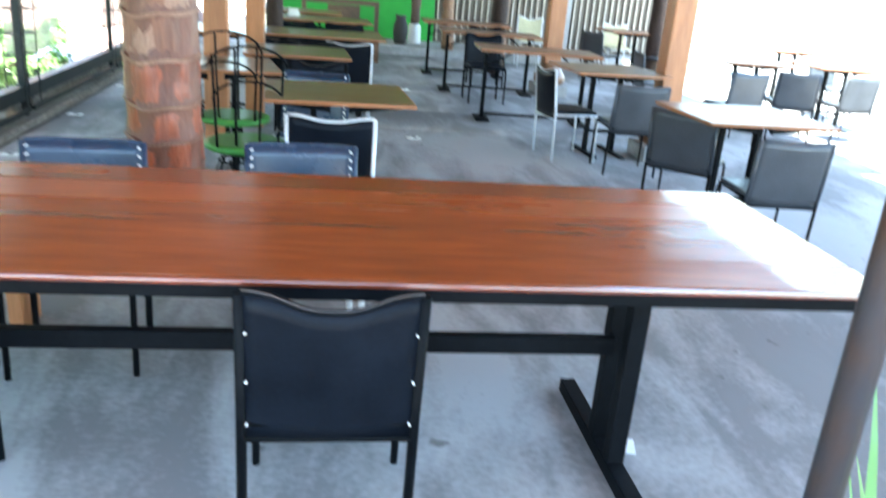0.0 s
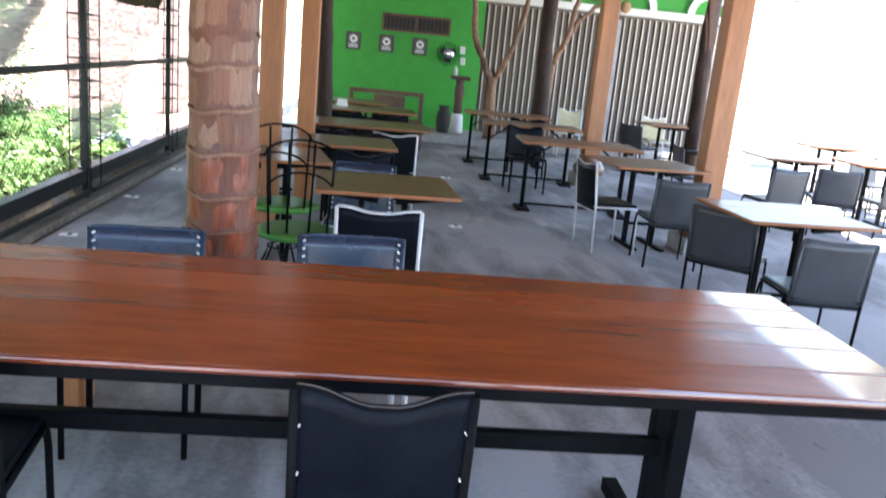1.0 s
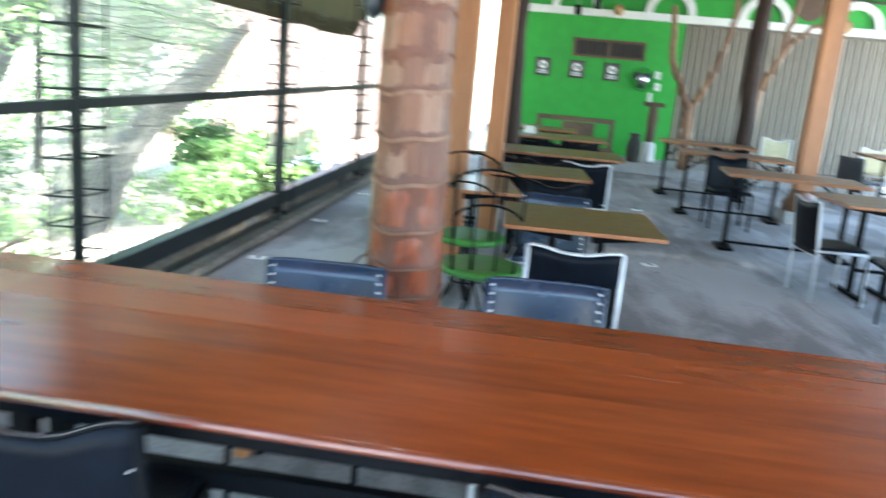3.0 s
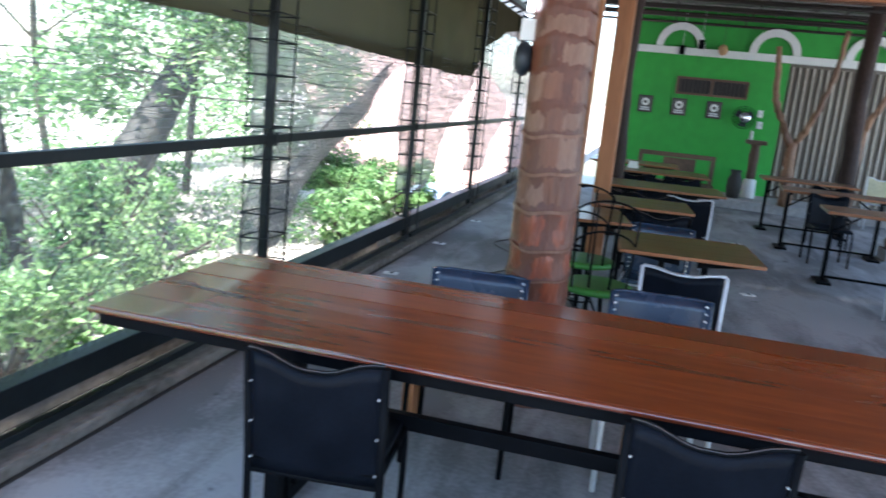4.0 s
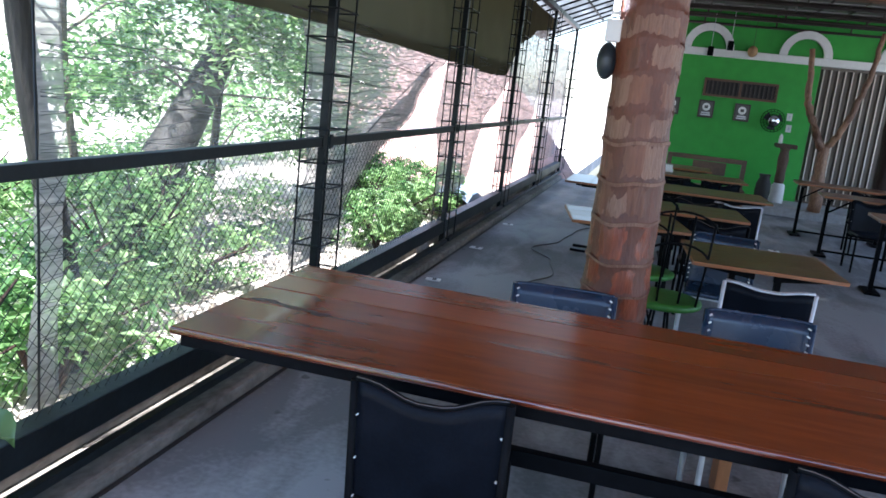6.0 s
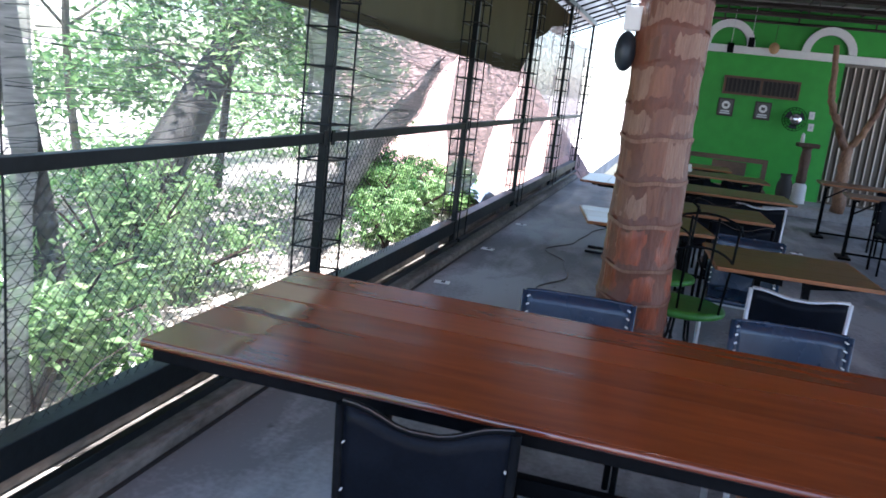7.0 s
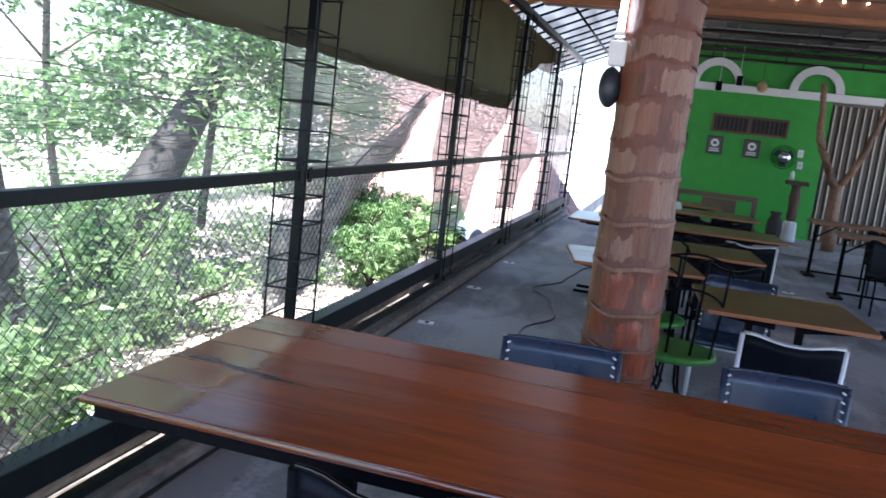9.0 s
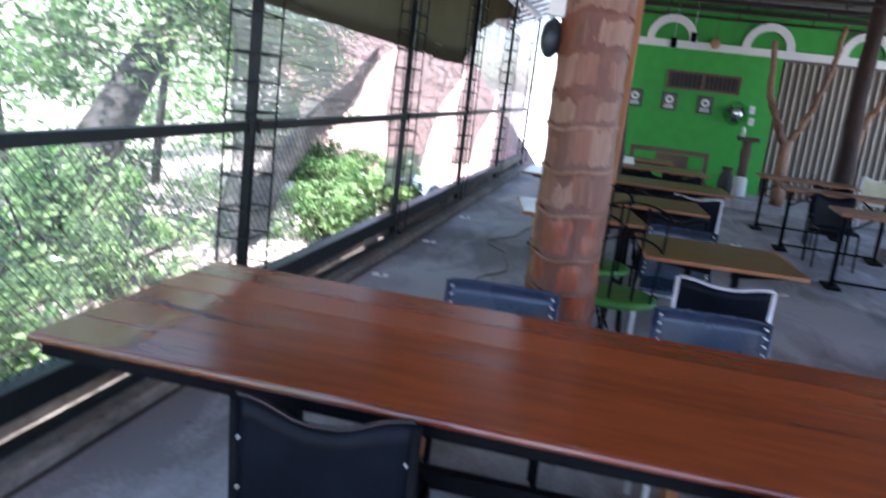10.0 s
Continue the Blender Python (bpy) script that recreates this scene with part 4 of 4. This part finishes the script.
def small_table(m, L, W, top_mat, label, group):
    """A plank top on two inset posts with tapering steel brackets under its ends."""
    t = thing("small_table", m, label, "table", group)
    n = 3
    for i in range(n):
        block("plank", (0, -W / 2 + (i + 0.5) * W / n, 0.737), (L, W / n - 0.001, 0.022), top_mat, t, 0.003)
    for y in (-W / 2 - 0.004, W / 2 + 0.004):
        block("edge_strip", (0, y, 0.738), (L, 0.009, 0.02), M_EDGE, t, 0.002)
    px = max(0.13, L / 2 - 0.3)
    for sx in (-1, 1):
        block("end_strip", (sx * (L / 2 + 0.004), 0, 0.738), (0.007, W - 0.002, 0.02), M_EDGE, t, 0.002)
        for y in (-W / 2 + 0.12, W / 2 - 0.12):
            bm = bmesh.new()
            slab(bm, [(sx * px * 0.4, 0.672), (sx * (L / 2 - 0.05), 0.708), (sx * (L / 2 - 0.05), 0.7255), (sx * px * 0.4, 0.7255)], y - 0.018, y + 0.018, "y")
            part("bracket", bm, M_BLACK, t)
        block("cross_bar", (sx * px, 0, 0.698), (0.04, W - 0.278, 0.045), M_BLACK, t)
        block("leg", (sx * px, 0, 0.35), (0.034, 0.05, 0.65), M_BLACK, t, 0.003)
        block("foot_bar", (sx * px, 0, 0.0125), (0.045, W - 0.22, 0.025), M_BLACK, t, 0.004)
    block("stretcher", (0, 0, 0.2), (2 * px - 0.036, 0.025, 0.025), M_BLACK, t)
    return t


OL = "small table with a worn olive-brown plank top and orange edges"
t_ = small_table(pose(0.03, 4.51, 0, 0, 0, 4), 0.80, 0.71, M_OLIVE, OL, "small tables")
copy_thing(t_, pose(-0.28, 6.5, 0, 0, 0, 4))
copy_thing(t_, pose(-0.78, 5.43, 0, 0, 0, 11))
t2_ = small_table(pose(-0.12, 8.22, 0, 0, 0, 3), 1.24, 0.76, M_OLIVE, OL, "small tables")
copy_thing(t2_, pose(-0.16, 10.25, 0, 0, 0, 3))
copy_thing(t2_, pose(-0.5, 11.6, 0, 0, 0, 0))

low = thing("low_bench", pose(-0.67, 2.93, 0), "low orange wooden bench behind the long table", "bench")
for x in (-0.5, 0.5):
    block("leg", (x, 0, 0.165), (0.05, 0.2, 0.33), M_POST, low, 0.004)
block("seat", (0, 0, 0.345), (1.1, 0.22, 0.03), M_POST, low, 0.005)
bench = thing("wooden_bench", pose(0.12, 12.6, 0), "low wooden bench with an orange frame back", "bench")
for x in (-0.56, 0.56):
    block("leg", (x, 0.2, 0.44), (0.07, 0.06, 0.88), M_BROWN, bench, 0.006)
    block("leg", (x, -0.2, 0.2), (0.07, 0.06, 0.4), M_DARKTOP, bench, 0.006)
block("back_rail", (0, 0.2, 0.845), (1.05, 0.05, 0.07), M_BROWN, bench, 0.006)
block("back_panel", (0.05, 0.2, 0.7), (0.5, 0.03, 0.2), M_BROWN, bench)
block("seat", (0, 0, 0.42), (1.19, 0.46, 0.04), M_BROWN, bench, 0.006)
napkin = thing("napkin_holder", pose(-0.48, 10.3, 0.75), "small white napkin holder on a table", "napkin holder")
block("holder", (0, 0, 0.02), (0.14, 0.1, 0.04), M_WHITE, napkin, 0.005)
block("napkins", (0, 0, 0.06), (0.12, 0.03, 0.06), M_WHITE, napkin, 0.004)


def t_table(m, L, W, label):
    t = thing("pedestal_table", m, label, "table", "tables on steel T-legs")
    n = 3
    for i in range(n):
        block("plank", (0, -W / 2 + (i + 0.5) * W / n, 0.734), (L, W / n - 0.001, 0.032), M_DARKTOP, t, 0.004)
    block("edge_strip", (0, -W / 2 - 0.004, 0.737), (L, 0.008, 0.024), M_EDGE, t, 0.002)
    for s in (-1, 1):
        x = s * (L / 2 - 0.1)
        block("leg", (x, 0, 0.37), (0.04, 0.04, 0.696), M_BLACK, t)
        block("foot", (x, 0, 0.0125), (0.14, 0.34, 0.025), M_BLACK, t, 0.004)
        block("cross_bar", (x, 0, 0.703), (0.04, W - 0.14, 0.03), M_BLACK, t)
        bar("brace", [(x, 0, 0.52), (x - s * 0.26, 0, 0.7)], 0.01, M_BLACK, t)
    block("stretcher", (0, 0, 0.06), (L - 0.25, 0.02, 0.025), M_BLACK, t)
    return t


TL = "dark brown wooden table on black steel T-legs"
tt = t_table(pose(2.09, 8.05, 0, 0, 0, -3), 1.24, 0.62, TL)
copy_thing(tt, pose(1.95, 10.0, 0, 0, 0, -3))
copy_thing(tt, pose(1.9, 11.6, 0, 0, 0, -2))
sq = small_table(pose(2.40, 6.7, 0, 0, 0, 6), 0.85, 0.72, M_DARKTOP, "small dark brown wooden table beside a roof post", "right-hand tables")
sq["group"] = "small dark tables"
copy_thing(sq, pose(-1.1, 7.95, 0, 0, 0, 90))
copy_thing(sq, pose(2.58, 4.6, 0, 0, 0, 4))
copy_thing(sq, pose(4.7, 8.6, 0, 0, 0, 0))
copy_thing(sq, pose(5.9, 8.7, 0, 0, 0, 0))
copy_thing(sq, pose(4.7, 12.5, 0, 0, 0, 5))
copy_thing(sq, pose(6.6, 11.0, 0, 0, 0, 5))
copy_thing(armc, pose(5.6, 8.0, 0, 0, 0, 5))
copy_thing(armc, pose(6.4, 9.5, 0, 0, 0, 190))


def iron_chair(m):
    c = thing("iron_chair", m, "black wrought-iron chair with a round green seat and tall rod back", "chair", "iron chairs")
    bm = bmesh.new()
    tube(bm, [(0, 0, 0.42), (0, 0, 0.43), (0, 0, 0.455), (0, 0, 0.465)], 0.2, 24, [0.21, 0.23, 0.23, 0.2])
    part("seat", bm, M_GSEAT, c, "round green seat")
    for k in range(4):
        a = math.pi / 4 + k * math.pi / 2
        ca, sa = math.cos(a), math.sin(a)
        bar("leg", [(0.05 * ca, 0.05 * sa, 0.42), (0.07 * ca, 0.07 * sa, 0.25), (0.14 * ca, 0.14 * sa, 0.1), (0.2 * ca, 0.2 * sa, 0.0)], 0.008, M_BLACK, c, 6)
    for x in (-0.16, -0.06, 0.06, 0.16):
        bar("back_rod", [(x, -0.15, 0.44), (x * 1.1, -0.19, 0.75), (x * 1.15, -0.2, 1.0 - abs(x) * 0.3)], 0.007, M_BLACK, c, 6)
    for z, w in ((0.72, 0.18), (0.9, 0.2)):
        bar("back_hoop", [(w * math.cos(a) * 1.0, -0.2, z + 0.1 * math.sin(a)) for a in np.linspace(0, math.pi, 13)], 0.007, M_BLACK, c, 6)
    bm = bmesh.new()
    tube(bm, [(0.1 * math.cos(a), 0.1 * math.sin(a), 0.16) for a in np.linspace(0, 2 * math.pi, 17)], 0.006, 6, cap=False)
    part("leg_ring", bm, M_BLACK, c)
    return c


ic = iron_chair(pose(-0.47, 4.4, -0.0, 0, 0, 10))
copy_thing(ic, pose(-0.62, 5.15, 0, 0, 0, -5))

# ---- small things on the floor ----
for x, y, a in ((-2.2, 5.63, 8), (-2.2, 7.15, -5), (0.75, 6.9, 20), (-2.2, 8.8, 4), (0.98, 2.08, -15), (0.9, 9.8, 10), (2.75, 5.0, 5)):
    tg = thing("floor_plate", pose(x, y, 0.0, 0, 0, a), "small white plate fixed on the concrete floor", "floor plate", "white floor plates")
    block("plate", (0, 0, 0.004), (0.12, 0.08, 0.008), M_WHITE, tg, 0.002)
    block("slot", (0.01, 0, 0.009), (0.03, 0.05, 0.003), M_FRAME, tg)
cab = thing("cable", pose(0, 0, 0), "thin black cable lying in curves on the floor", "cable")
bm = bmesh.new()
pts = [(-1.5, 5.3), (-1.52, 5.98), (-1.35, 6.5), (-1.45, 7.1), (-1.72, 7.6), (-1.5, 8.2), (-1.42, 9.0), (-1.2, 9.8), (-1.15, 10.6)]
fine_pts = []
for i in range(len(pts) - 1):
    for q in range(6):
        f = q / 6
        fine_pts.append((pts[i][0] + (pts[i + 1][0] - pts[i][0]) * (3 * f * f - 2 * f ** 3), pts[i][1] + (pts[i + 1][1] - pts[i][1]) * f, 0.006))
tube(bm, fine_pts, 0.006, 6)
part("wire", bm, M_FRAME, cab)
pole = thing("steel_pole", pose(0.9, 1.0, 0), "scuffed dark steel pole with rust", "pole")
bar("pole", [(0, 0, 0), (0, 0, 2.95)], 0.032, M_POLE, pole, 16)
block("base_plate", (0, 0, 0.006), (0.16, 0.16, 0.012), M_RUST, pole)
plant = thing("strap_plant", pose(1.07, 1.0, 0), "green strap-leaved plant beside the pole", "plant")
for i in range(9):
    bm = bmesh.new()
    a, rr = i * 0.7, 0.1 + 0.05 * (i % 3)
    P = [(rr * q * q * math.cos(a), rr * q * q * math.sin(a), 0.76 * q - 0.12 * q ** 3 * (i % 2)) for q in np.linspace(0, 1, 7)]
    wv = Vector((-math.sin(a), math.cos(a), 0))
    L_ = [[bm.verts.new(Vector(p) + s * wv * 0.022 * (1 - (k / 6) ** 2 + 0.05)) for s in (-1, 1)] for k, p in enumerate(P)]
    for p, q in zip(L_, L_[1:]):
        bm.faces.new((p[0], p[1], q[1], q[0]))
    part("leaf", bm, M_LEAF2, plant)
bp_ = thing("broad_leaf_plant", pose(-1.86, 0.72, 0), "pale green broad-leaved plant beside the fence", "plant")
for i, (a, h, reach) in enumerate(((0.1, 0.84, 0.14), (-0.5, 0.68, 0.15), (1.8, 0.76, 0.12), (3.1, 0.6, 0.16), (4.3, 0.72, 0.13))):
    ca, sa = math.cos(a), math.sin(a)
    bar("stem", [(0, 0, 0), (0.03 * ca, 0.03 * sa, h * 0.6), (0.08 * ca, 0.08 * sa, h - 0.04)], 0.005, M_LEAF2, bp_, 6)
    bm = bmesh.new()
    rows_ = []
    for k in range(9):
        q = k / 8
        w = 0.055 * math.sin(math.pi * min(1, q * 0.94 + 0.06)) ** 0.7
        c = Vector(((0.07 + reach * q) * ca, (0.07 + reach * q) * sa, h - 0.04 + 0.05 * math.sin(q * 2.6)))
        rows_.append([bm.verts.new(c + Vector((-sa * u * w, ca * u * w, 0.02 * abs(u)))) for u in (-1, 0, 1)])
    for p, q in zip(rows_, rows_[1:]):
        for k in range(2):
            bm.faces.new((p[k], p[k + 1], q[k + 1], q[k])).smooth = True
    part("leaf", bm, M_LEAF1, bp_)
heap = thing("tarpaulin_heap", pose(-3.2, 10.7, -0.2), "blue-grey tarpaulin folded over a low heap in the garden", "tarpaulin")
bm = bmesh.new()
rows_ = []
for i in range(14):
    u = i / 13
    rows_.append([bm.verts.new((0.5 * (v / 6 - 0.5) * 1.6, 1.9 * (u - 0.5), 0.43 * math.sin(math.pi * min(1, max(0, v / 6))) ** 0.5 * (0.55 + 0.45 * math.sin(u * 5.2 + 0.4)) + 0.04 * noise.noise((u * 6, v, 3)) + 0.02)) for v in range(7)])
for p, q in zip(rows_, rows_[1:]):
    for k in range(6):
        bm.faces.new((p[k], p[k + 1], q[k + 1], q[k]))
part("sheet", bm, M_HEAP, heap)
bm = bmesh.new()
box(bm, (0, 0, 0.1), (0.5, 1.7, 0.2), None, 0.03)
part("load", bm, M_HOUSEW, heap)


# ---- garden outside the fence ----
def leaves(out, centre, radius, n, size, seed):
    """Adds n small folded leaves in a loose cloud to a list of vertex blocks."""
    g = np.random.default_rng(seed)
    d = g.normal(size=(n, 3))
    d *= (g.random(n) ** 0.45 / np.linalg.norm(d, axis=1))[:, None]
    p = np.array(centre) + d * np.array(radius)
    s = size * g.uniform(0.5, 1.5, n)
    az, el, tw = g.uniform(0, 6.283, n), g.normal(0, 0.5, n), g.normal(0, 0.6, n)
    along = np.stack([np.cos(az) * np.cos(el), np.sin(az) * np.cos(el), np.sin(el)], 1)
    side = np.stack([-np.sin(az), np.cos(az), 0 * az], 1)
    up = np.cross(along, side)
    side = side * np.cos(tw)[:, None] + up * np.sin(tw)[:, None]
    up = np.cross(along, side)
    s = s[:, None]
    out.append(np.stack([p - along * s, p + side * s * 0.4 + up * s * 0.12, p + along * s - up * s * 0.15, p - side * s * 0.4 + up * s * 0.12], 1))


def leaf_part(name, blocks, material, parent, label="", kind=""):
    v = np.concatenate(blocks).reshape(-1, 3)
    k = np.arange(len(v) // 4)[:, None] * 4
    f = np.concatenate([k + np.array([[0, 1, 2]]), k + np.array([[0, 2, 3]])], 1).reshape(-1, 3)
    me = bpy.data.meshes.new(name)
    me.from_pydata(v.tolist(), [], f.tolist())
    me.materials.append(material)
    ob = new(name, me)
    ob.parent = parent
    return tagged(ob, label, kind=kind)


def bush(x, y, r, h, n, size, material, seed):
    rnd = random.Random(seed)
    b = thing("bush", pose(x, y, -0.2), "leafy green garden bush in sunlight", "bush", "garden bushes")
    for _ in range(6):
        a = rnd.uniform(0, 6.3)
        bm = bmesh.new()
        tube(bm, [(0, 0, 0), (0.3 * r * math.cos(a), 0.3 * r * math.sin(a), h * 0.5), (0.8 * r * math.cos(a), 0.8 * r * math.sin(a), h * rnd.uniform(0.7, 1))], 0.012, 5, [0.02, 0.014, 0.006])
        part("stem", bm, M_TRUNK, b)
    blocks = []
    for i in range(14):
        a, q = rnd.uniform(0, 6.3), rnd.random() ** 0.5
        c = (r * 0.8 * q * math.cos(a), r * 0.8 * q * math.sin(a), h * rnd.uniform(0.15, 0.9))
        leaves(blocks, c, (r * 0.33, r * 0.33, h * 0.2), n // 14, size, seed * 50 + i)
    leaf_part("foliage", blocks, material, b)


def tree(x, y, h, lean, r, crown, n, seed, bottom=0.4, size=0.055):
    rnd = random.Random(seed)
    t = thing("tree", pose(x, y, -0.2), "garden tree with a slanting grey trunk and airy leaves", "tree", "garden trees")
    bm = bmesh.new()
    zs = np.linspace(0, h, 12)
    P = [(lean[0] * z / h + 0.08 * math.sin(z * 1.3 + seed), lean[1] * z / h + 0.06 * math.cos(z * 1.1), z) for z in zs]
    tube(bm, P, r, 10, [r * (1.15 - 0.7 * z / h) for z in zs])
    part("trunk", bm, M_DARKBARK if r > 0.045 else M_BARK, t)
    cl = []
    for k in range(16):
        i = rnd.randint(int(bottom * 10), 11)
        a = rnd.uniform(0, 6.3)
        d = crown * rnd.uniform(0.4, 1.0)
        e = (P[i][0] + d * math.cos(a), P[i][1] + d * math.sin(a), P[i][2] + rnd.uniform(-0.2, 0.7))
        mid = ((P[i][0] + e[0]) / 2, (P[i][1] + e[1]) / 2, (P[i][2] + e[2]) / 2 + 0.1)
        bl = bmesh.new()
        tube(bl, [P[i], mid, e], 0.03, 6, [0.018, 0.012, 0.005])
        part("limb", bl, M_BARK, t)
        leaves(cl, e, (0.6, 0.6, 0.42), n // 16, size, seed * 90 + k)
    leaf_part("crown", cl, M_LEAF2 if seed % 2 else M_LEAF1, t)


k = 0
for x, y, r, h, n, size, mt in ((-3.15, 1.7, 0.55, 0.9, 1700, 0.042, M_LEAF2), (-3.3, 2.7, 0.6, 0.8, 1700, 0.042, M_LEAF1), (-3.1, 0.6, 0.6, 1.1, 1500, 0.045, M_LEAF1),
                                (-4.2, 3.6, 0.8, 0.6, 2600, 0.036, M_LEAF2), (-4.35, 4.55, 0.6, 0.75, 1600, 0.042, M_LEAF1), (-4.25, 4.75, 0.5, 0.95, 2200, 0.042, M_LEAF1), (-3.9, 4.9, 0.5, 0.45, 1600, 0.03, M_LEAF1), (-3.3, 7.3, 0.45, 0.55, 1500, 0.045, M_LEAF1),
                                (-3.4, 8.4, 0.5, 0.62, 1500, 0.048, M_LEAF1), (-4.5, 9.9, 0.7, 0.8, 3000, 0.04, M_LEAF2), (-4.1, 11.2, 0.6, 0.6, 2400, 0.04, M_LEAF2), (-3.45, 9.6, 0.45, 0.6, 1800, 0.036, M_LEAF1), (-5.4, 6.2, 0.8, 0.8, 2600, 0.04, M_LEAF2), (-4.9, 2.0, 0.8, 1.1, 3000, 0.035, M_LEAF1),
                                (-4.2, 9.4, 0.6, 0.6, 1800, 0.04, M_LEAF1), (-5.8, 4.4, 0.9, 0.9, 2600, 0.04, M_LEAF1), (-4.3, 0.7, 0.8, 1.5, 3000, 0.04, M_LEAF1)):
    k += 1
    bush(x, y, r, h, n, size, mt, k)
for x, y, h, lean, r, cr, n, seed, bt in ((-4.8, 4.7, 2.5, (0.0, 2.75), 0.22, 1.0, 4200, 1, 0.6), (-3.6, 3.1, 4.0, (0.0, -0.35), 0.075, 0.9, 1600, 2, 0.5),
                                          (-6.4, 6.6, 5.0, (0.4, -0.8), 0.04, 1.6, 2100, 3, 0.15), (-7.0, 3.2, 5.4, (0.5, 0.6), 0.045, 1.7, 2100, 4, 0.12),
                                          (-6.2, 8.9, 4.8, (0.3, -0.5), 0.05, 1.5, 2100, 5, 0.15), (-7.6, 0.9, 5.2, (0.2, 0.2), 0.05, 1.6, 2100, 6, 0.12),
                                          (-8.6, 5.2, 6.0, (0.2, 0.4), 0.05, 1.9, 2100, 8, 0.1)):
    tree(x, y, h, lean, r, cr, n, seed, bt)
rnd = random.Random(31)
blocks = []
for i in range(40):
    x = -6.3 - 1.9 * rnd.random()
    leaves(blocks, (x, rnd.uniform(0.3, 10.5), rnd.uniform(0.5, 3.6)), (0.6, 0.65, 0.35), 170, 0.056, 7000 + i)
for y, z, n in ((4.75, 0.1, 260), (5.1, 0.3, 200), (4.5, -0.05, 200), (6.3, 1.75, 260), (6.9, 2.1, 260), (7.3, 1.7, 260), (5.9, 1.5, 140), (8.6, 1.6, 320), (9.2, 0.9, 380), (9.4, 1.9, 380), (10.2, 1.6, 380), (10.3, 2.4, 380), (11.1, 2.2, 380), (11.2, 2.9, 380), (9.3, 2.8, 380)):
    leaves(blocks, (-4.35 - 0.25 * (y > 8), y, z), (0.35, 0.5, 0.42), n, 0.045, int(y * 100 + z * 10))
for i in range(24):
    leaves(blocks, (-4.9 - rnd.random(), rnd.uniform(8.6, 12.3), rnd.uniform(0.5, 3.2)), (0.45, 0.5, 0.4), 240, 0.05, 6000 + i)
for i in range(32):
    leaves(blocks, (-3.6 - 3.5 * rnd.random(), rnd.uniform(0.5, 9.5), rnd.uniform(-0.15, 0.1)), (0.4, 0.45, 0.14), 160, 0.035, 8000 + i)
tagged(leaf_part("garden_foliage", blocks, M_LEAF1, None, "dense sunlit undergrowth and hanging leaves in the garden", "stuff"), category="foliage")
g = np.random.default_rng(5)
litter = np.stack([g.uniform(-7.0, -2.72, 5200), g.uniform(0.2, 9.5, 5200), g.uniform(-0.2, -0.17, 5200)], 1)
az, s = g.uniform(0, 6.283, 5200), g.uniform(0.025, 0.06, 5200)[:, None]
al = np.stack([np.cos(az), np.sin(az), g.normal(0, 0.25, 5200)], 1)
sd = np.stack([-np.sin(az), np.cos(az), g.normal(0, 0.25, 5200)], 1)
tagged(leaf_part("leaf_litter", [np.stack([litter - al * s, litter + sd * s * 0.4, litter + al * s, litter - sd * s * 0.4], 1)], M_LITTER, None, "pale dry fallen leaves on the garden ground", "stuff"), category="leaves")
rnd = random.Random(77)
blocks = []
for i in range(18):
    d = rnd.uniform(-4, 30)
    leaves(blocks, (-8.0 - rnd.random() * 3 + 0.06 * max(0, d - 12), d, rnd.uniform(0.3, 6.5)), (0.9, 1.1, 0.8), 230, 0.075, 5000 + i)
for i in range(50):
    leaves(blocks, (-7.6 - rnd.random(), rnd.uniform(-2, 14), rnd.uniform(-0.1, 1.3)), (0.6, 0.8, 0.35), 200, 0.06, 9000 + i)
tagged(leaf_part("far_foliage", blocks, M_LEAF1, None, "sunlit leafy woods at the back of the garden", "stuff"), category="foliage")
house = thing("garden_house", pose(-3.75, 13.75, -0.65, 0, 0, 47), "low house with shade-darkened walls and a pale pink tiled roof in sun", "house")
block("wall", (0, 1.8, 0.35), (4.4, 3.2, 0.7), M_HOUSEW, house)
SL = math.radians(36)
block("roof", (0, 1.3, 0.7 + 1.3 * math.tan(SL) - 0.03), (4.7, 3.8 / math.cos(SL) * 0.98, 0.06), M_MORTAR, house, rot=Matrix.Rotation(SL, 3, 'X'))
block("eave", (0, -0.56, 0.06), (4.7, 0.04, 0.14), M_WHITE, house)
tile_me = None
for i in range(11):
    for j in range(15):
        if tile_me is None:
            bm = bmesh.new()
            box(bm, (0, 0, 0), (0.3, 0.43, 0.03), Matrix.Rotation(0.05, 3, 'X'))
            ob = part("tile", bm, M_TILE, house)
            tile_me = ob.data
        else:
            ob = new("tile", tile_me)
            ob.parent = house
        v = -2.2 + i * 0.4
        ob.matrix_basis = pose(-2.18 + j * 0.311, 1.3 + v * math.cos(SL), 0.7 + 1.3 * math.tan(SL) + 0.03 + v * math.sin(SL), math.degrees(SL), random.uniform(-1, 1), random.uniform(-1, 1))
